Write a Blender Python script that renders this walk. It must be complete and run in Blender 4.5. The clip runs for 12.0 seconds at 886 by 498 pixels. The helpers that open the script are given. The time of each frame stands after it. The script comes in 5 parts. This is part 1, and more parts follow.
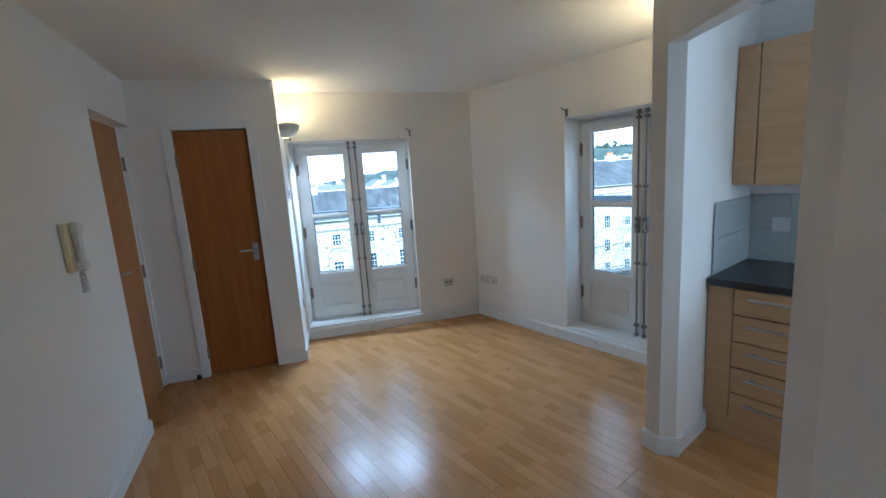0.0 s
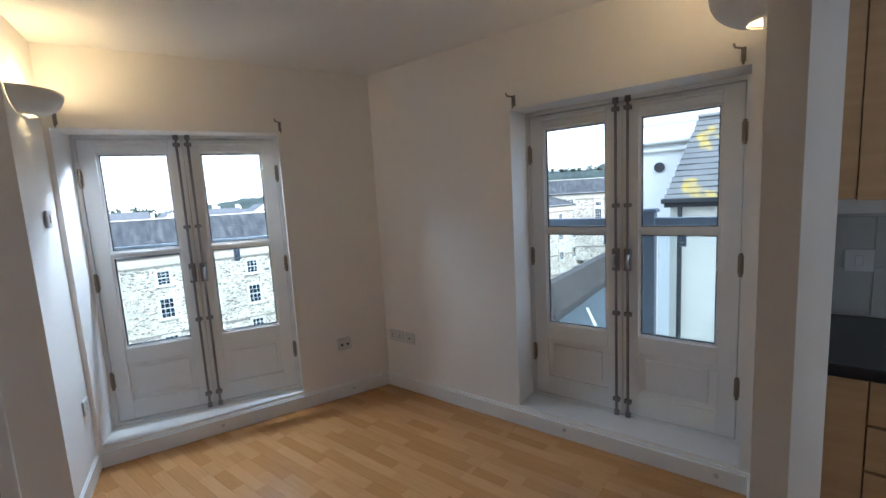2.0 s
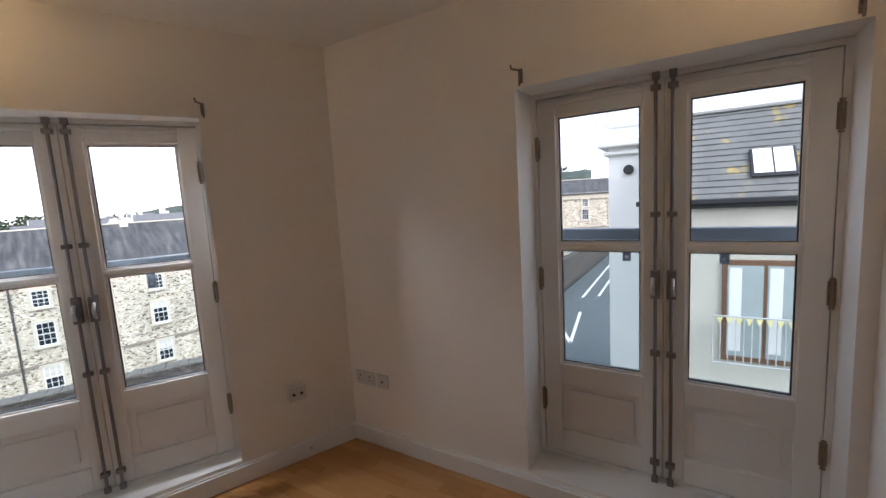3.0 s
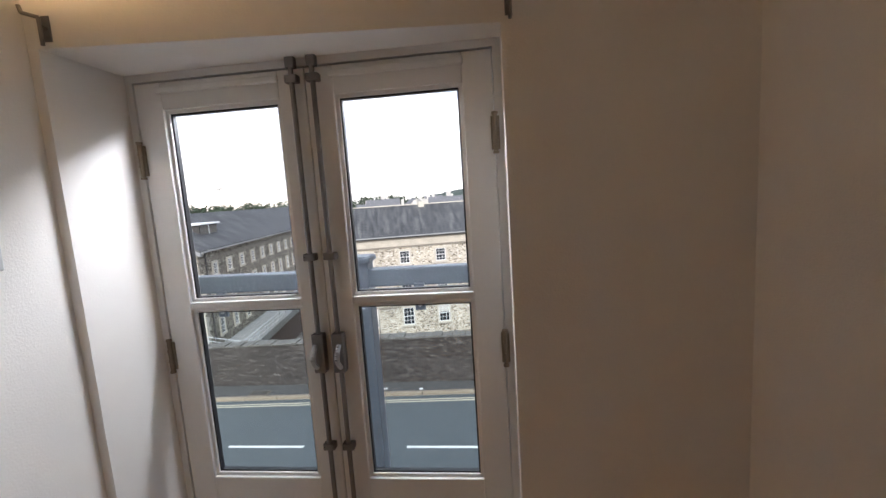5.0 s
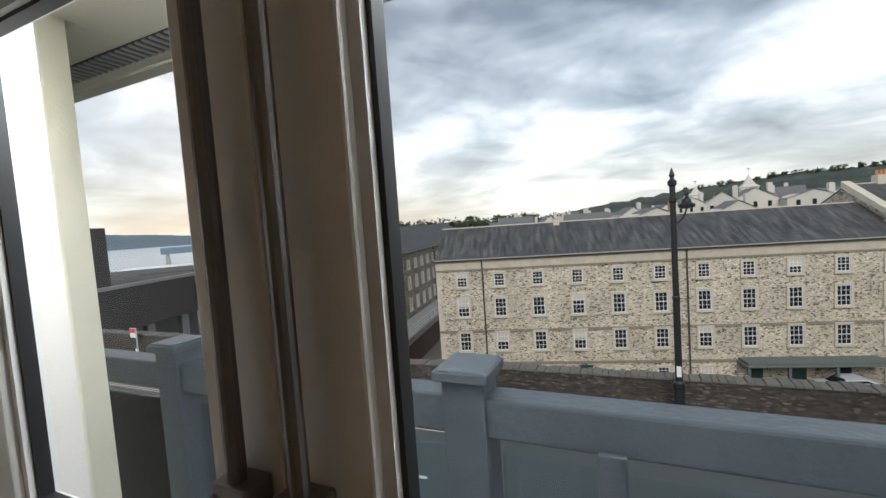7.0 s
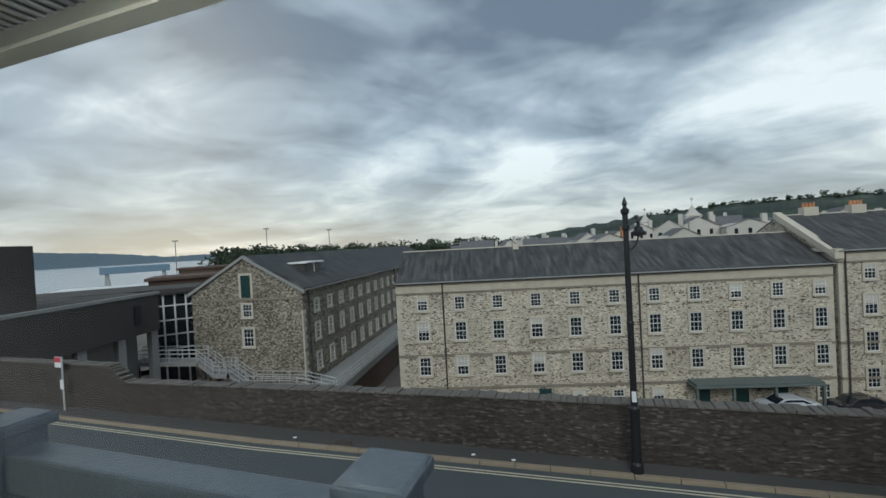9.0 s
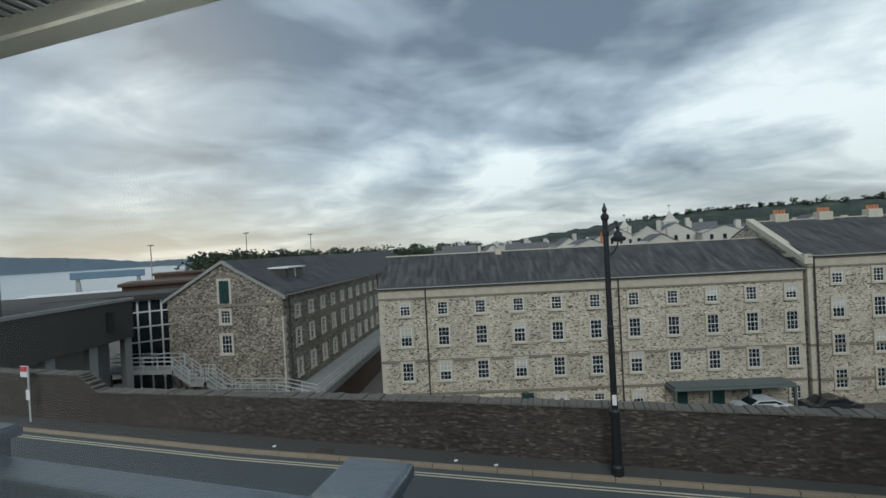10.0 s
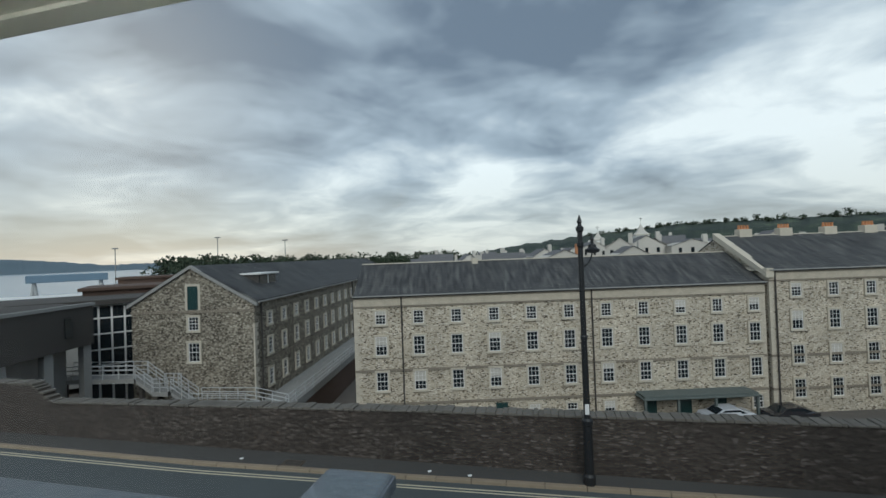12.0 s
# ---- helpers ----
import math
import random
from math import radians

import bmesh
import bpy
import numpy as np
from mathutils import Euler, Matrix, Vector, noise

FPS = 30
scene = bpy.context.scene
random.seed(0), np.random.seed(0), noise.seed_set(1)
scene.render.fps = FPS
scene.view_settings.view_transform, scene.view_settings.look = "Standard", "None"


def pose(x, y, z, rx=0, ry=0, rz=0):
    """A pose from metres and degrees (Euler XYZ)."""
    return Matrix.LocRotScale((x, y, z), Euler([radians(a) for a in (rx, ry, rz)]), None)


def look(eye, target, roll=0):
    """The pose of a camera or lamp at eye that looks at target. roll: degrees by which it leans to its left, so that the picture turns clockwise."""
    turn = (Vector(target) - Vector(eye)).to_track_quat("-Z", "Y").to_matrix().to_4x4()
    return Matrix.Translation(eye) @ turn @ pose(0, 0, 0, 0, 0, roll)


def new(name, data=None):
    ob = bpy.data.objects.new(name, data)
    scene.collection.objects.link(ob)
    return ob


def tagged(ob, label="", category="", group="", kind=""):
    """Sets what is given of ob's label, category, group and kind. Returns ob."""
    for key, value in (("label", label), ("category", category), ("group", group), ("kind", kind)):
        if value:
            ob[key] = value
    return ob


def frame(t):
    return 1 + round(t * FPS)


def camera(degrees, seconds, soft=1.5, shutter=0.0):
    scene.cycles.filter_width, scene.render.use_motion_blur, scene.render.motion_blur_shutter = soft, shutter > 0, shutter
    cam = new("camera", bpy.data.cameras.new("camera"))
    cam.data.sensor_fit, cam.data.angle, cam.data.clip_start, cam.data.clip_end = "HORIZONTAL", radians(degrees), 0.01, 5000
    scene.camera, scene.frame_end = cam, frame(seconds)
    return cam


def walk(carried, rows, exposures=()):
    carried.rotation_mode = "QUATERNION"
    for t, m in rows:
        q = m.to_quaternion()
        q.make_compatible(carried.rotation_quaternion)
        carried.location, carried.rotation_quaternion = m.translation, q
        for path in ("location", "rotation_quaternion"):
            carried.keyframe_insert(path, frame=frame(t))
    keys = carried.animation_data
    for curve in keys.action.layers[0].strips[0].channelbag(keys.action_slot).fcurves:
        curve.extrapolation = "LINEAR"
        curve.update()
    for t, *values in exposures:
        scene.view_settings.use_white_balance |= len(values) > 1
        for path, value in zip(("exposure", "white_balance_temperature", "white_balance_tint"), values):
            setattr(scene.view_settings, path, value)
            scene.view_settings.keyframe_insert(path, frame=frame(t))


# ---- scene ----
cam = camera(93.0, 12.0)
PATH = [
    (0, (1.784, -0.737, 1.513), (2.069, 1.214, 1.179), -3.7),
    (0.5, (1.834, -0.421, 1.495), (2.143, 1.527, 1.162), -3.5),
    (1, (1.884, -0.114, 1.498), (2.274, 1.821, 1.178), -3.5),
    (1.5, (1.921, 0.229, 1.505), (2.486, 2.125, 1.208), -3.4),
    (2, (1.986, 0.526, 1.454), (2.761, 2.353, 1.206), -3.2),
    (2.5, (2.117, 0.816, 1.476), (3.022, 2.583, 1.234), -3.0),
    (3, (2.151, 1.156, 1.476), (3.086, 2.907, 1.231), -3.4),
    (3.5, (2.202, 1.493, 1.472), (2.837, 3.374, 1.23), -4.4),
    (3.7, (2.216, 1.647, 1.467), (2.693, 3.575, 1.231), -4.1),
    (5.3, (2.044, 2.638, 1.524), (1.723, 4.596, 1.274), -3.6),
    (5.5, (2.025, 2.76, 1.532), (1.642, 4.707, 1.284), -3.4),
    (6, (1.951, 3.037, 1.525), (1.388, 4.944, 1.314), -3.7),
    (6.5, (1.876, 3.26, 1.536), (1.155, 5.117, 1.36), -4.3),
    (7, (1.82, 3.459, 1.547), (1.005, 5.281, 1.424), -4.0),
    (8.8, (1.824, 3.676, 1.596), (1.150, 5.559, 1.562), -3.25),
    (9, (1.807, 3.676, 1.587), (1.167, 5.571, 1.559), -3.15),
    (9.5, (1.787, 3.676, 1.579), (1.202, 5.588, 1.562), -3.05),
    (10, (1.811, 3.676, 1.591), (1.249, 5.596, 1.582), -3.05),
    (10.5, (1.801, 3.676, 1.597), (1.259, 5.601, 1.597), -2.85),
    (11, (1.808, 3.676, 1.592), (1.295, 5.609, 1.603), -2.65),
    (11.5, (1.810, 3.676, 1.587), (1.331, 5.618, 1.607), -2.25),
    (12, (1.796, 3.676, 1.589), (1.342, 5.623, 1.616), -2.05),
]
EXPOSURES = [(0, 2.8, 4500, -2), (1.0, 2.65, 4700, 0), (1.5, 2.5, 4900, 3), (2.5, 2.15, 5500, 10), (3.5, 1.85, 6300, 18), (5.5, 1.7, 6200, 14), (6.4, 1.5, 6300, 13), (6.7, 1.0, 6200, 9), (7.0, 0.6, 6500, 9), (8.8, 0.0, 6000, 2), (12, 0.0, 6000, 2)]
walk(cam, [(t, look(eye, target, roll)) for t, eye, target, roll in PATH], EXPOSURES)

# ---- light ----
world = bpy.data.worlds.new("world")
scene.world = world
world.use_nodes = True
wt = world.node_tree
wt.nodes.clear()


def wn(kind, **kw):
    n = wt.nodes.new(kind)
    for k, v in kw.items():
        n.inputs[k].default_value = v
    return n


wo = wt.nodes.new("ShaderNodeOutputWorld")
wb = wn("ShaderNodeBackground", Strength=0.10)
sky = wt.nodes.new("ShaderNodeTexSky")
sky.sky_type = "NISHITA"
sky.sun_disc = False
sky.sun_elevation = radians(22)
sky.sun_rotation = radians(-50)
sky.air_density = 1.2
tc = wt.nodes.new("ShaderNodeTexCoord")
sep = wt.nodes.new("ShaderNodeSeparateXYZ")
wt.links.new(tc.outputs["Generated"], sep.inputs[0])


def wmath(op, a, b=None, c=None):
    n = wt.nodes.new("ShaderNodeMath")
    n.operation = op
    for i, v in enumerate((a, b, c)):
        if v is None:
            continue
        if isinstance(v, (int, float)):
            n.inputs[i].default_value = v
        else:
            wt.links.new(v, n.inputs[i])
    return n.outputs[0]


zc = wmath("ADD", wmath("MAXIMUM", sep.outputs[2], 0.0), 0.16)
px = wmath("DIVIDE", sep.outputs[0], zc)
py = wmath("DIVIDE", sep.outputs[1], zc)
comb = wt.nodes.new("ShaderNodeCombineXYZ")
wt.links.new(px, comb.inputs[0])
wt.links.new(py, comb.inputs[1])
comb.inputs[2].default_value = 3.7
n1 = wn("ShaderNodeTexNoise", Scale=0.42, Detail=8.0, Roughness=0.5, Distortion=0.6)
n2 = wn("ShaderNodeTexNoise", Scale=1.7, Detail=6.0, Roughness=0.55, Distortion=0.5)
wt.links.new(comb.outputs[0], n1.inputs["Vector"])
wt.links.new(comb.outputs[0], n2.inputs["Vector"])
cl = wmath("ADD", wmath("MULTIPLY", n1.outputs["Fac"], 0.72), wmath("MULTIPLY", n2.outputs["Fac"], 0.28))
ramp = wt.nodes.new("ShaderNodeValToRGB")
ramp.color_ramp.elements[0].position, ramp.color_ramp.elements[0].color = 0.41, (1.75, 2.15, 2.75, 1)
ramp.color_ramp.elements[1].position, ramp.color_ramp.elements[1].color = 0.60, (9.4, 9.6, 9.6, 1)
mid = ramp.color_ramp.elements.new(0.50)
mid.color = (4.2, 4.8, 5.5, 1)
wt.links.new(cl, ramp.inputs[0])
warm = wt.nodes.new("ShaderNodeMix")
warm.data_type = "RGBA"
low = wt.nodes.new("ShaderNodeMapRange")
for i, v in enumerate((0.0, 0.2, 0.6, 0.0)):
    low.inputs[i + 1].default_value = v
wt.links.new(sep.outputs[2], low.inputs[0])
wt.links.new(low.outputs[0], warm.inputs[0])
wt.links.new(ramp.outputs[0], warm.inputs[6])
warm.inputs[7].default_value = (6.3, 6.1, 5.4, 1)
veil = wt.nodes.new("ShaderNodeMix")
veil.data_type = "RGBA"
veil.inputs[0].default_value = 0.92
wt.links.new(sky.outputs[0], veil.inputs[6])
wt.links.new(warm.outputs[2], veil.inputs[7])
wt.links.new(veil.outputs[2], wb.inputs[0])
wt.links.new(wb.outputs[0], wo.inputs[0])

sun = new("sun", bpy.data.lights.new("sun", "SUN"))
sun.data.energy, sun.data.angle, sun.data.color = 1.5, radians(40), (1.0, 0.95, 0.88)
sun.matrix_world = look((20, -60, 70), (0, 30, -5))


def sky_lamp(name, at, target, width, height, watts):
    """Stands in for the sky's light in a window's opening."""
    ob = new(name, bpy.data.lights.new(name, "AREA"))
    ob.data.shape, ob.data.size, ob.data.size_y = "RECTANGLE", width, height
    ob.data.energy, ob.data.color = watts, (0.93, 0.97, 1.0)
    ob.matrix_world = look(at, target)
    return ob


sky_lamp("skylight_north", (1.60, 3.90, 1.96), (1.60, 3.38, 1.76), 0.9, 0.12, 11.0)
sky_lamp("skylight_east", (3.847, 2.315, 1.965), (3.37, 2.045, 1.75), 1.0, 0.14, 22.0)
sky_lamp("skylight_kitchen", (5.46, -0.25, 1.55), (3.0, 0.7, 1.3), 1.5, 1.2, 8.0)


# ---- materials ----
def mat(name, color, rough=0.6, vary=0.08, scale=3.0, bump=0.0, bump_scale=60.0, metal=0.0, spec=0.5, stain=0.0, coat=0.0, per_piece=0.0):
    """A painted or plain surface: broad tone variation, fine grain, light relief."""
    m = bpy.data.materials.new(name)
    m.use_nodes = True
    nt = m.node_tree
    b = nt.nodes["Principled BSDF"]
    b.inputs["Roughness"].default_value = rough
    b.inputs["Metallic"].default_value = metal
    b.inputs["Specular IOR Level"].default_value = spec
    b.inputs["Coat Weight"].default_value = coat
    co = nt.nodes.new("ShaderNodeTexCoord").outputs["Object"]

    def noise_tex(sc, detail=4.0):
        n = nt.nodes.new("ShaderNodeTexNoise")
        n.inputs["Scale"].default_value, n.inputs["Detail"].default_value = sc, detail
        nt.links.new(co, n.inputs["Vector"])
        return n.outputs["Fac"]

    hsv = nt.nodes.new("ShaderNodeHueSaturation")
    hsv.inputs["Color"].default_value = (*color, 1)
    a, g = noise_tex(scale), noise_tex(scale * 14)
    mul = nt.nodes.new("ShaderNodeMath")
    mul.operation = "MULTIPLY_ADD"
    mul.inputs[1].default_value, mul.inputs[2].default_value = vary * 2, 1 - vary
    nt.links.new(a, mul.inputs[0])
    mul2 = nt.nodes.new("ShaderNodeMath")
    mul2.operation = "MULTIPLY_ADD"
    mul2.inputs[1].default_value = vary
    nt.links.new(g, mul2.inputs[0])
    nt.links.new(mul.outputs[0], mul2.inputs[2])
    last = mul2.outputs[0]
    if per_piece:
        oi = nt.nodes.new("ShaderNodeObjectInfo")
        mm = nt.nodes.new("ShaderNodeMath")
        mm.operation = "MULTIPLY_ADD"
        mm.inputs[1].default_value = per_piece
        nt.links.new(oi.outputs["Random"], mm.inputs[0])
        nt.links.new(last, mm.inputs[2])
        last = mm.outputs[0]
    nt.links.new(last, hsv.inputs["Value"])
    nt.links.new(hsv.outputs[0], b.inputs["Base Color"])
    if bump:
        bn = nt.nodes.new("ShaderNodeBump")
        bn.inputs["Strength"].default_value, bn.inputs["Distance"].default_value = bump, 0.01
        nt.links.new(noise_tex(bump_scale, 6.0), bn.inputs["Height"])
        nt.links.new(bn.outputs[0], b.inputs["Normal"])
    return m


def ramp_mat(name, stops, vec_scale=(1, 1, 1), kind="noise", scale=4.0, rough=0.7, bump=0.3, mix2=None, dist=0.02, rot=0.0):
    """A patterned surface: noise or cells through a colour ramp, with relief."""
    m = bpy.data.materials.new(name)
    m.use_nodes = True
    nt = m.node_tree
    b = nt.nodes["Principled BSDF"]
    b.inputs["Roughness"].default_value = rough
    mp = nt.nodes.new("ShaderNodeMapping")
    mp.inputs["Scale"].default_value = vec_scale
    mp.inputs["Rotation"].default_value = (0, 0, rot)
    nt.links.new(nt.nodes.new("ShaderNodeTexCoord").outputs["Object"], mp.inputs[0])
    if kind == "cells":
        v = nt.nodes.new("ShaderNodeTexVoronoi")
        v.inputs["Scale"].default_value = scale
        sp = nt.nodes.new("ShaderNodeSeparateColor")
        nt.links.new(v.outputs["Color"], sp.inputs[0])
        fac = sp.outputs[0]
    else:
        v = nt.nodes.new("ShaderNodeTexNoise")
        v.inputs["Scale"].default_value, v.inputs["Detail"].default_value = scale, 6
        fac = v.outputs["Fac"]
    nt.links.new(mp.outputs[0], v.inputs["Vector"])
    r = nt.nodes.new("ShaderNodeValToRGB")
    while len(r.color_ramp.elements) < len(stops):
        r.color_ramp.elements.new(0.5)
    for e, (p, c) in zip(r.color_ramp.elements, stops):
        e.position, e.color = p, (*c, 1)
    nt.links.new(fac, r.inputs[0])
    out = r.outputs[0]
    height = fac
    if kind == "cells":
        e = nt.nodes.new("ShaderNodeTexVoronoi")
        e.feature = "DISTANCE_TO_EDGE"
        e.inputs["Scale"].default_value = scale
        nt.links.new(mp.outputs[0], e.inputs["Vector"])
        mr = nt.nodes.new("ShaderNodeMapRange")
        mr.inputs[2].default_value = 0.09
        nt.links.new(e.outputs["Distance"], mr.inputs[0])
        mx = nt.nodes.new("ShaderNodeMix")
        mx.data_type = "RGBA"
        nt.links.new(mr.outputs[0], mx.inputs[0])
        mx.inputs[6].default_value = (*(mix2 or (0.3, 0.28, 0.24)), 1)
        nt.links.new(out, mx.inputs[7])
        out, height = mx.outputs[2], mr.outputs[0]
    big = nt.nodes.new("ShaderNodeTexNoise")
    big.inputs["Scale"].default_value, big.inputs["Detail"].default_value = 0.35, 5
    nt.links.new(nt.nodes.new("ShaderNodeTexCoord").outputs["Object"], big.inputs["Vector"])
    ma = nt.nodes.new("ShaderNodeMath")
    ma.operation = "MULTIPLY_ADD"
    ma.inputs[1].default_value, ma.inputs[2].default_value = 0.9, 0.55
    nt.links.new(big.outputs["Fac"], ma.inputs[0])
    hs = nt.nodes.new("ShaderNodeHueSaturation")
    nt.links.new(out, hs.inputs["Color"])
    nt.links.new(ma.outputs[0], hs.inputs["Value"])
    nt.links.new(hs.outputs[0], b.inputs["Base Color"])
    bn = nt.nodes.new("ShaderNodeBump")
    bn.inputs["Strength"].default_value, bn.inputs["Distance"].default_value = bump, dist
    nt.links.new(height, bn.inputs["Height"])
    nt.links.new(bn.outputs[0], b.inputs["Normal"])
    return m


def glass_mat(name, tint=(1, 1, 1), refl=0.06):
    """Thin clear pane: mostly see-through, with a weak mirror."""
    m = bpy.data.materials.new(name)
    m.use_nodes = True
    nt = m.node_tree
    nt.nodes.remove(nt.nodes["Principled BSDF"])
    tr = nt.nodes.new("ShaderNodeBsdfTransparent")
    tr.inputs[0].default_value = (*tint, 1)
    gl = nt.nodes.new("ShaderNodeBsdfGlossy")
    gl.inputs["Roughness"].default_value = 0.02
    mx = nt.nodes.new("ShaderNodeMixShader")
    fr = nt.nodes.new("ShaderNodeFresnel")
    fr.inputs[0].default_value = 1.25
    nt.links.new(fr.outputs[0], mx.inputs[0])
    nt.links.new(tr.outputs[0], mx.inputs[1])
    nt.links.new(gl.outputs[0], mx.inputs[2])
    nt.links.new(mx.outputs[0], nt.nodes["Material Output"].inputs[0])
    return m


M_WALL = mat("white_wall_paint", (0.83, 0.80, 0.76), 0.75, 0.03, 1.2, 0.12, 180)
M_CEIL = mat("ceiling_paint", (0.80, 0.78, 0.75), 0.85, 0.03, 1.0, 0.08, 120)
M_TRIM = mat("white_gloss_paint", (0.78, 0.78, 0.77), 0.35, 0.03, 3, 0.05, 90)
M_WIN = mat("white_window_paint", (0.80, 0.80, 0.79), 0.3, 0.04, 4, 0.05, 70)
M_STEEL = mat("brushed_steel", (0.55, 0.55, 0.56), 0.3, 0.06, 20, metal=1.0)
M_BOLT = mat("dull_grey_metal", (0.22, 0.21, 0.21), 0.45, 0.15, 25, 0.1, 150, metal=0.85)
M_BRASS = mat("aged_hinge_metal", (0.26, 0.22, 0.17), 0.45, 0.2, 30, metal=0.85)
M_PLASTIC = mat("white_plastic", (0.62, 0.62, 0.61), 0.35, 0.02, 8)
M_CREAM = mat("cream_plastic", (0.72, 0.64, 0.42), 0.4, 0.04, 8)
M_DARK = mat("dark_hole", (0.02, 0.02, 0.02), 0.6)
M_RED = mat("red_switch", (0.6, 0.02, 0.03), 0.4)
M_DOOR = ramp_mat("varnished_oak_door", [(0.3, (0.26, 0.082, 0.010)), (0.7, (0.36, 0.122, 0.017))], (14, 14, 0.7), "noise", 2.2, 0.42, 0.04, dist=0.002)
M_DOOR2 = ramp_mat("pale_oak_door", [(0.3, (0.36, 0.15, 0.03)), (0.7, (0.46, 0.21, 0.05))], (14, 14, 0.7), "noise", 2.2, 0.42, 0.04, dist=0.002)
M_MAPLE = ramp_mat("maple_veneer", [(0.3, (0.42, 0.26, 0.125)), (0.7, (0.50, 0.325, 0.165))], (1.2, 1.2, 16), "noise", 2.0, 0.4, 0.03, dist=0.002)
M_WORKTOP = mat("black_worktop", (0.018, 0.018, 0.02), 0.28, 0.4, 60)
M_TILE = mat("grey_tile", (0.42, 0.43, 0.42), 0.25, 0.05, 5, per_piece=0.06)
M_GROUT = mat("tile_grout", (0.5, 0.5, 0.48), 0.8)
M_GLASS = glass_mat("window_glass")
M_BGLASS = glass_mat("balustrade_glass", (0.92, 0.96, 0.965))
M_RAIL = mat("grey_rail_paint", (0.11, 0.132, 0.16), 0.42, 0.14, 14, 0.25, 60)
M_RENDER = mat("cream_render", (0.82, 0.79, 0.64), 0.85, 0.05, 2, 0.2, 150)
M_RUBBER = mat("black_seal", (0.015, 0.015, 0.016), 0.5)
M_STONE = ramp_mat("limestone_rubble", [(0.0, (0.05, 0.04, 0.03)), (0.12, (0.19, 0.155, 0.11)), (0.26, (0.48, 0.42, 0.32)), (0.7, (0.58, 0.52, 0.42)), (1.0, (0.74, 0.70, 0.61))], (1, 1, 1.9), "cells", 5.6, 0.9, 0.8, (0.46, 0.41, 0.33))
M_GREYSTONE = ramp_mat("grey_rubble", [(0.0, (0.05, 0.042, 0.032)), (0.3, (0.15, 0.13, 0.10)), (0.65, (0.29, 0.26, 0.205)), (1.0, (0.45, 0.41, 0.34))], (1, 1, 1.6), "cells", 5.2, 0.9, 0.8, (0.20, 0.18, 0.145))
M_FRIEZE = mat("weathered_frieze_stone", (0.40, 0.36, 0.29), 0.9, 0.3, 1.6, 0.4, 14)
M_STRING = mat("weathered_string_course", (0.20, 0.175, 0.14), 0.9, 0.35, 1.2, 0.4, 20)
M_ASHLAR = mat("pale_dressed_stone", (0.47, 0.43, 0.355), 0.85, 0.14, 1.5, 0.3, 30, per_piece=0.10)
M_SLATE = ramp_mat("grey_slate", [(0.3, (0.030, 0.031, 0.034)), (0.5, (0.058, 0.06, 0.062)), (0.72, (0.12, 0.12, 0.115))], (2.2, 0.35, 0.35), "noise", 1.4, 0.75, 0.3)
M_WALLSTONE = ramp_mat("dark_boundary_stone", [(0.0, (0.032, 0.025, 0.021)), (0.5, (0.056, 0.045, 0.038)), (0.85, (0.08, 0.066, 0.056)), (1.0, (0.15, 0.13, 0.115))], (0.8, 1, 2.6), "cells", 7.5, 0.95, 0.7, (0.05, 0.044, 0.039))
M_COPING = mat("weathered_coping", (0.085, 0.078, 0.068), 0.95, 0.5, 9, 0.8, 25, per_piece=0.35)
M_ROAD = mat("asphalt", (0.07, 0.08, 0.083), 0.85, 0.12, 0.7, 0.3, 40)
M_PAVE = mat("pavement_asphalt", (0.065, 0.063, 0.06), 0.9, 0.18, 0.9, 0.3, 40)
M_KERB = mat("granite_kerb", (0.24, 0.195, 0.14), 0.9, 0.2, 3, 0.2, 30, per_piece=0.1)
M_LINE = mat("road_paint", (0.62, 0.62, 0.58), 0.8, 0.15, 4)
M_YELLOW = mat("yellow_road_paint", (0.5, 0.45, 0.33), 0.8, 0.15, 4)
M_IRON = mat("black_iron_paint", (0.012, 0.013, 0.015), 0.45, 0.1, 8)
M_CONC = mat("dark_weathered_concrete", (0.055, 0.051, 0.047), 0.95, 0.25, 0.5, 0.3, 12)
M_CONC2 = mat("pale_concrete", (0.26, 0.26, 0.25), 0.9, 0.15, 0.7, 0.2, 12)
M_DGLASS = mat("dark_window_glass", (0.015, 0.02, 0.024), 0.08, 0.2, 2)
M_SASH = mat("white_sash_paint", (0.72, 0.72, 0.70), 0.5, 0.04, 3)
M_GREEN = mat("dark_green_door", (0.015, 0.045, 0.045), 0.4, 0.1, 4)
M_PORCH = mat("weathered_porch_lead", (0.10, 0.12, 0.115), 0.7, 0.2, 2)
M_GRAIL = mat("galvanised_rail", (0.42, 0.43, 0.43), 0.5, 0.1, 4)
M_SEA = mat("estuary_water", (0.30, 0.36, 0.42), 0.25, 0.05, 0.02)
M_GROUND = mat("yard_ground", (0.11, 0.10, 0.09), 0.95, 0.2, 0.1)
M_LEAF = mat("tree_leaves", (0.028, 0.042, 0.022), 0.8, 0.4, 0.4)
M_BARK = mat("tree_bark", (0.08, 0.06, 0.045), 0.9, 0.2, 6)
M_HILL = ramp_mat("wooded_hill", [(0.35, (0.022, 0.033, 0.030)), (0.62, (0.05, 0.068, 0.05)), (0.75, (0.10, 0.13, 0.07))], (1, 1, 1), "noise", 0.05, 0.95, 0.2)
# Blue-grey instead of woodland green: distance haze is mixed into the colour.
M_FARHILL = mat("haze_tinted_far_hill", (0.10, 0.14, 0.17), 0.95, 0.2, 0.01)
M_TOWN = mat("far_house_wall", (0.46, 0.44, 0.40), 0.9, 0.1, 0.2, per_piece=0.2)
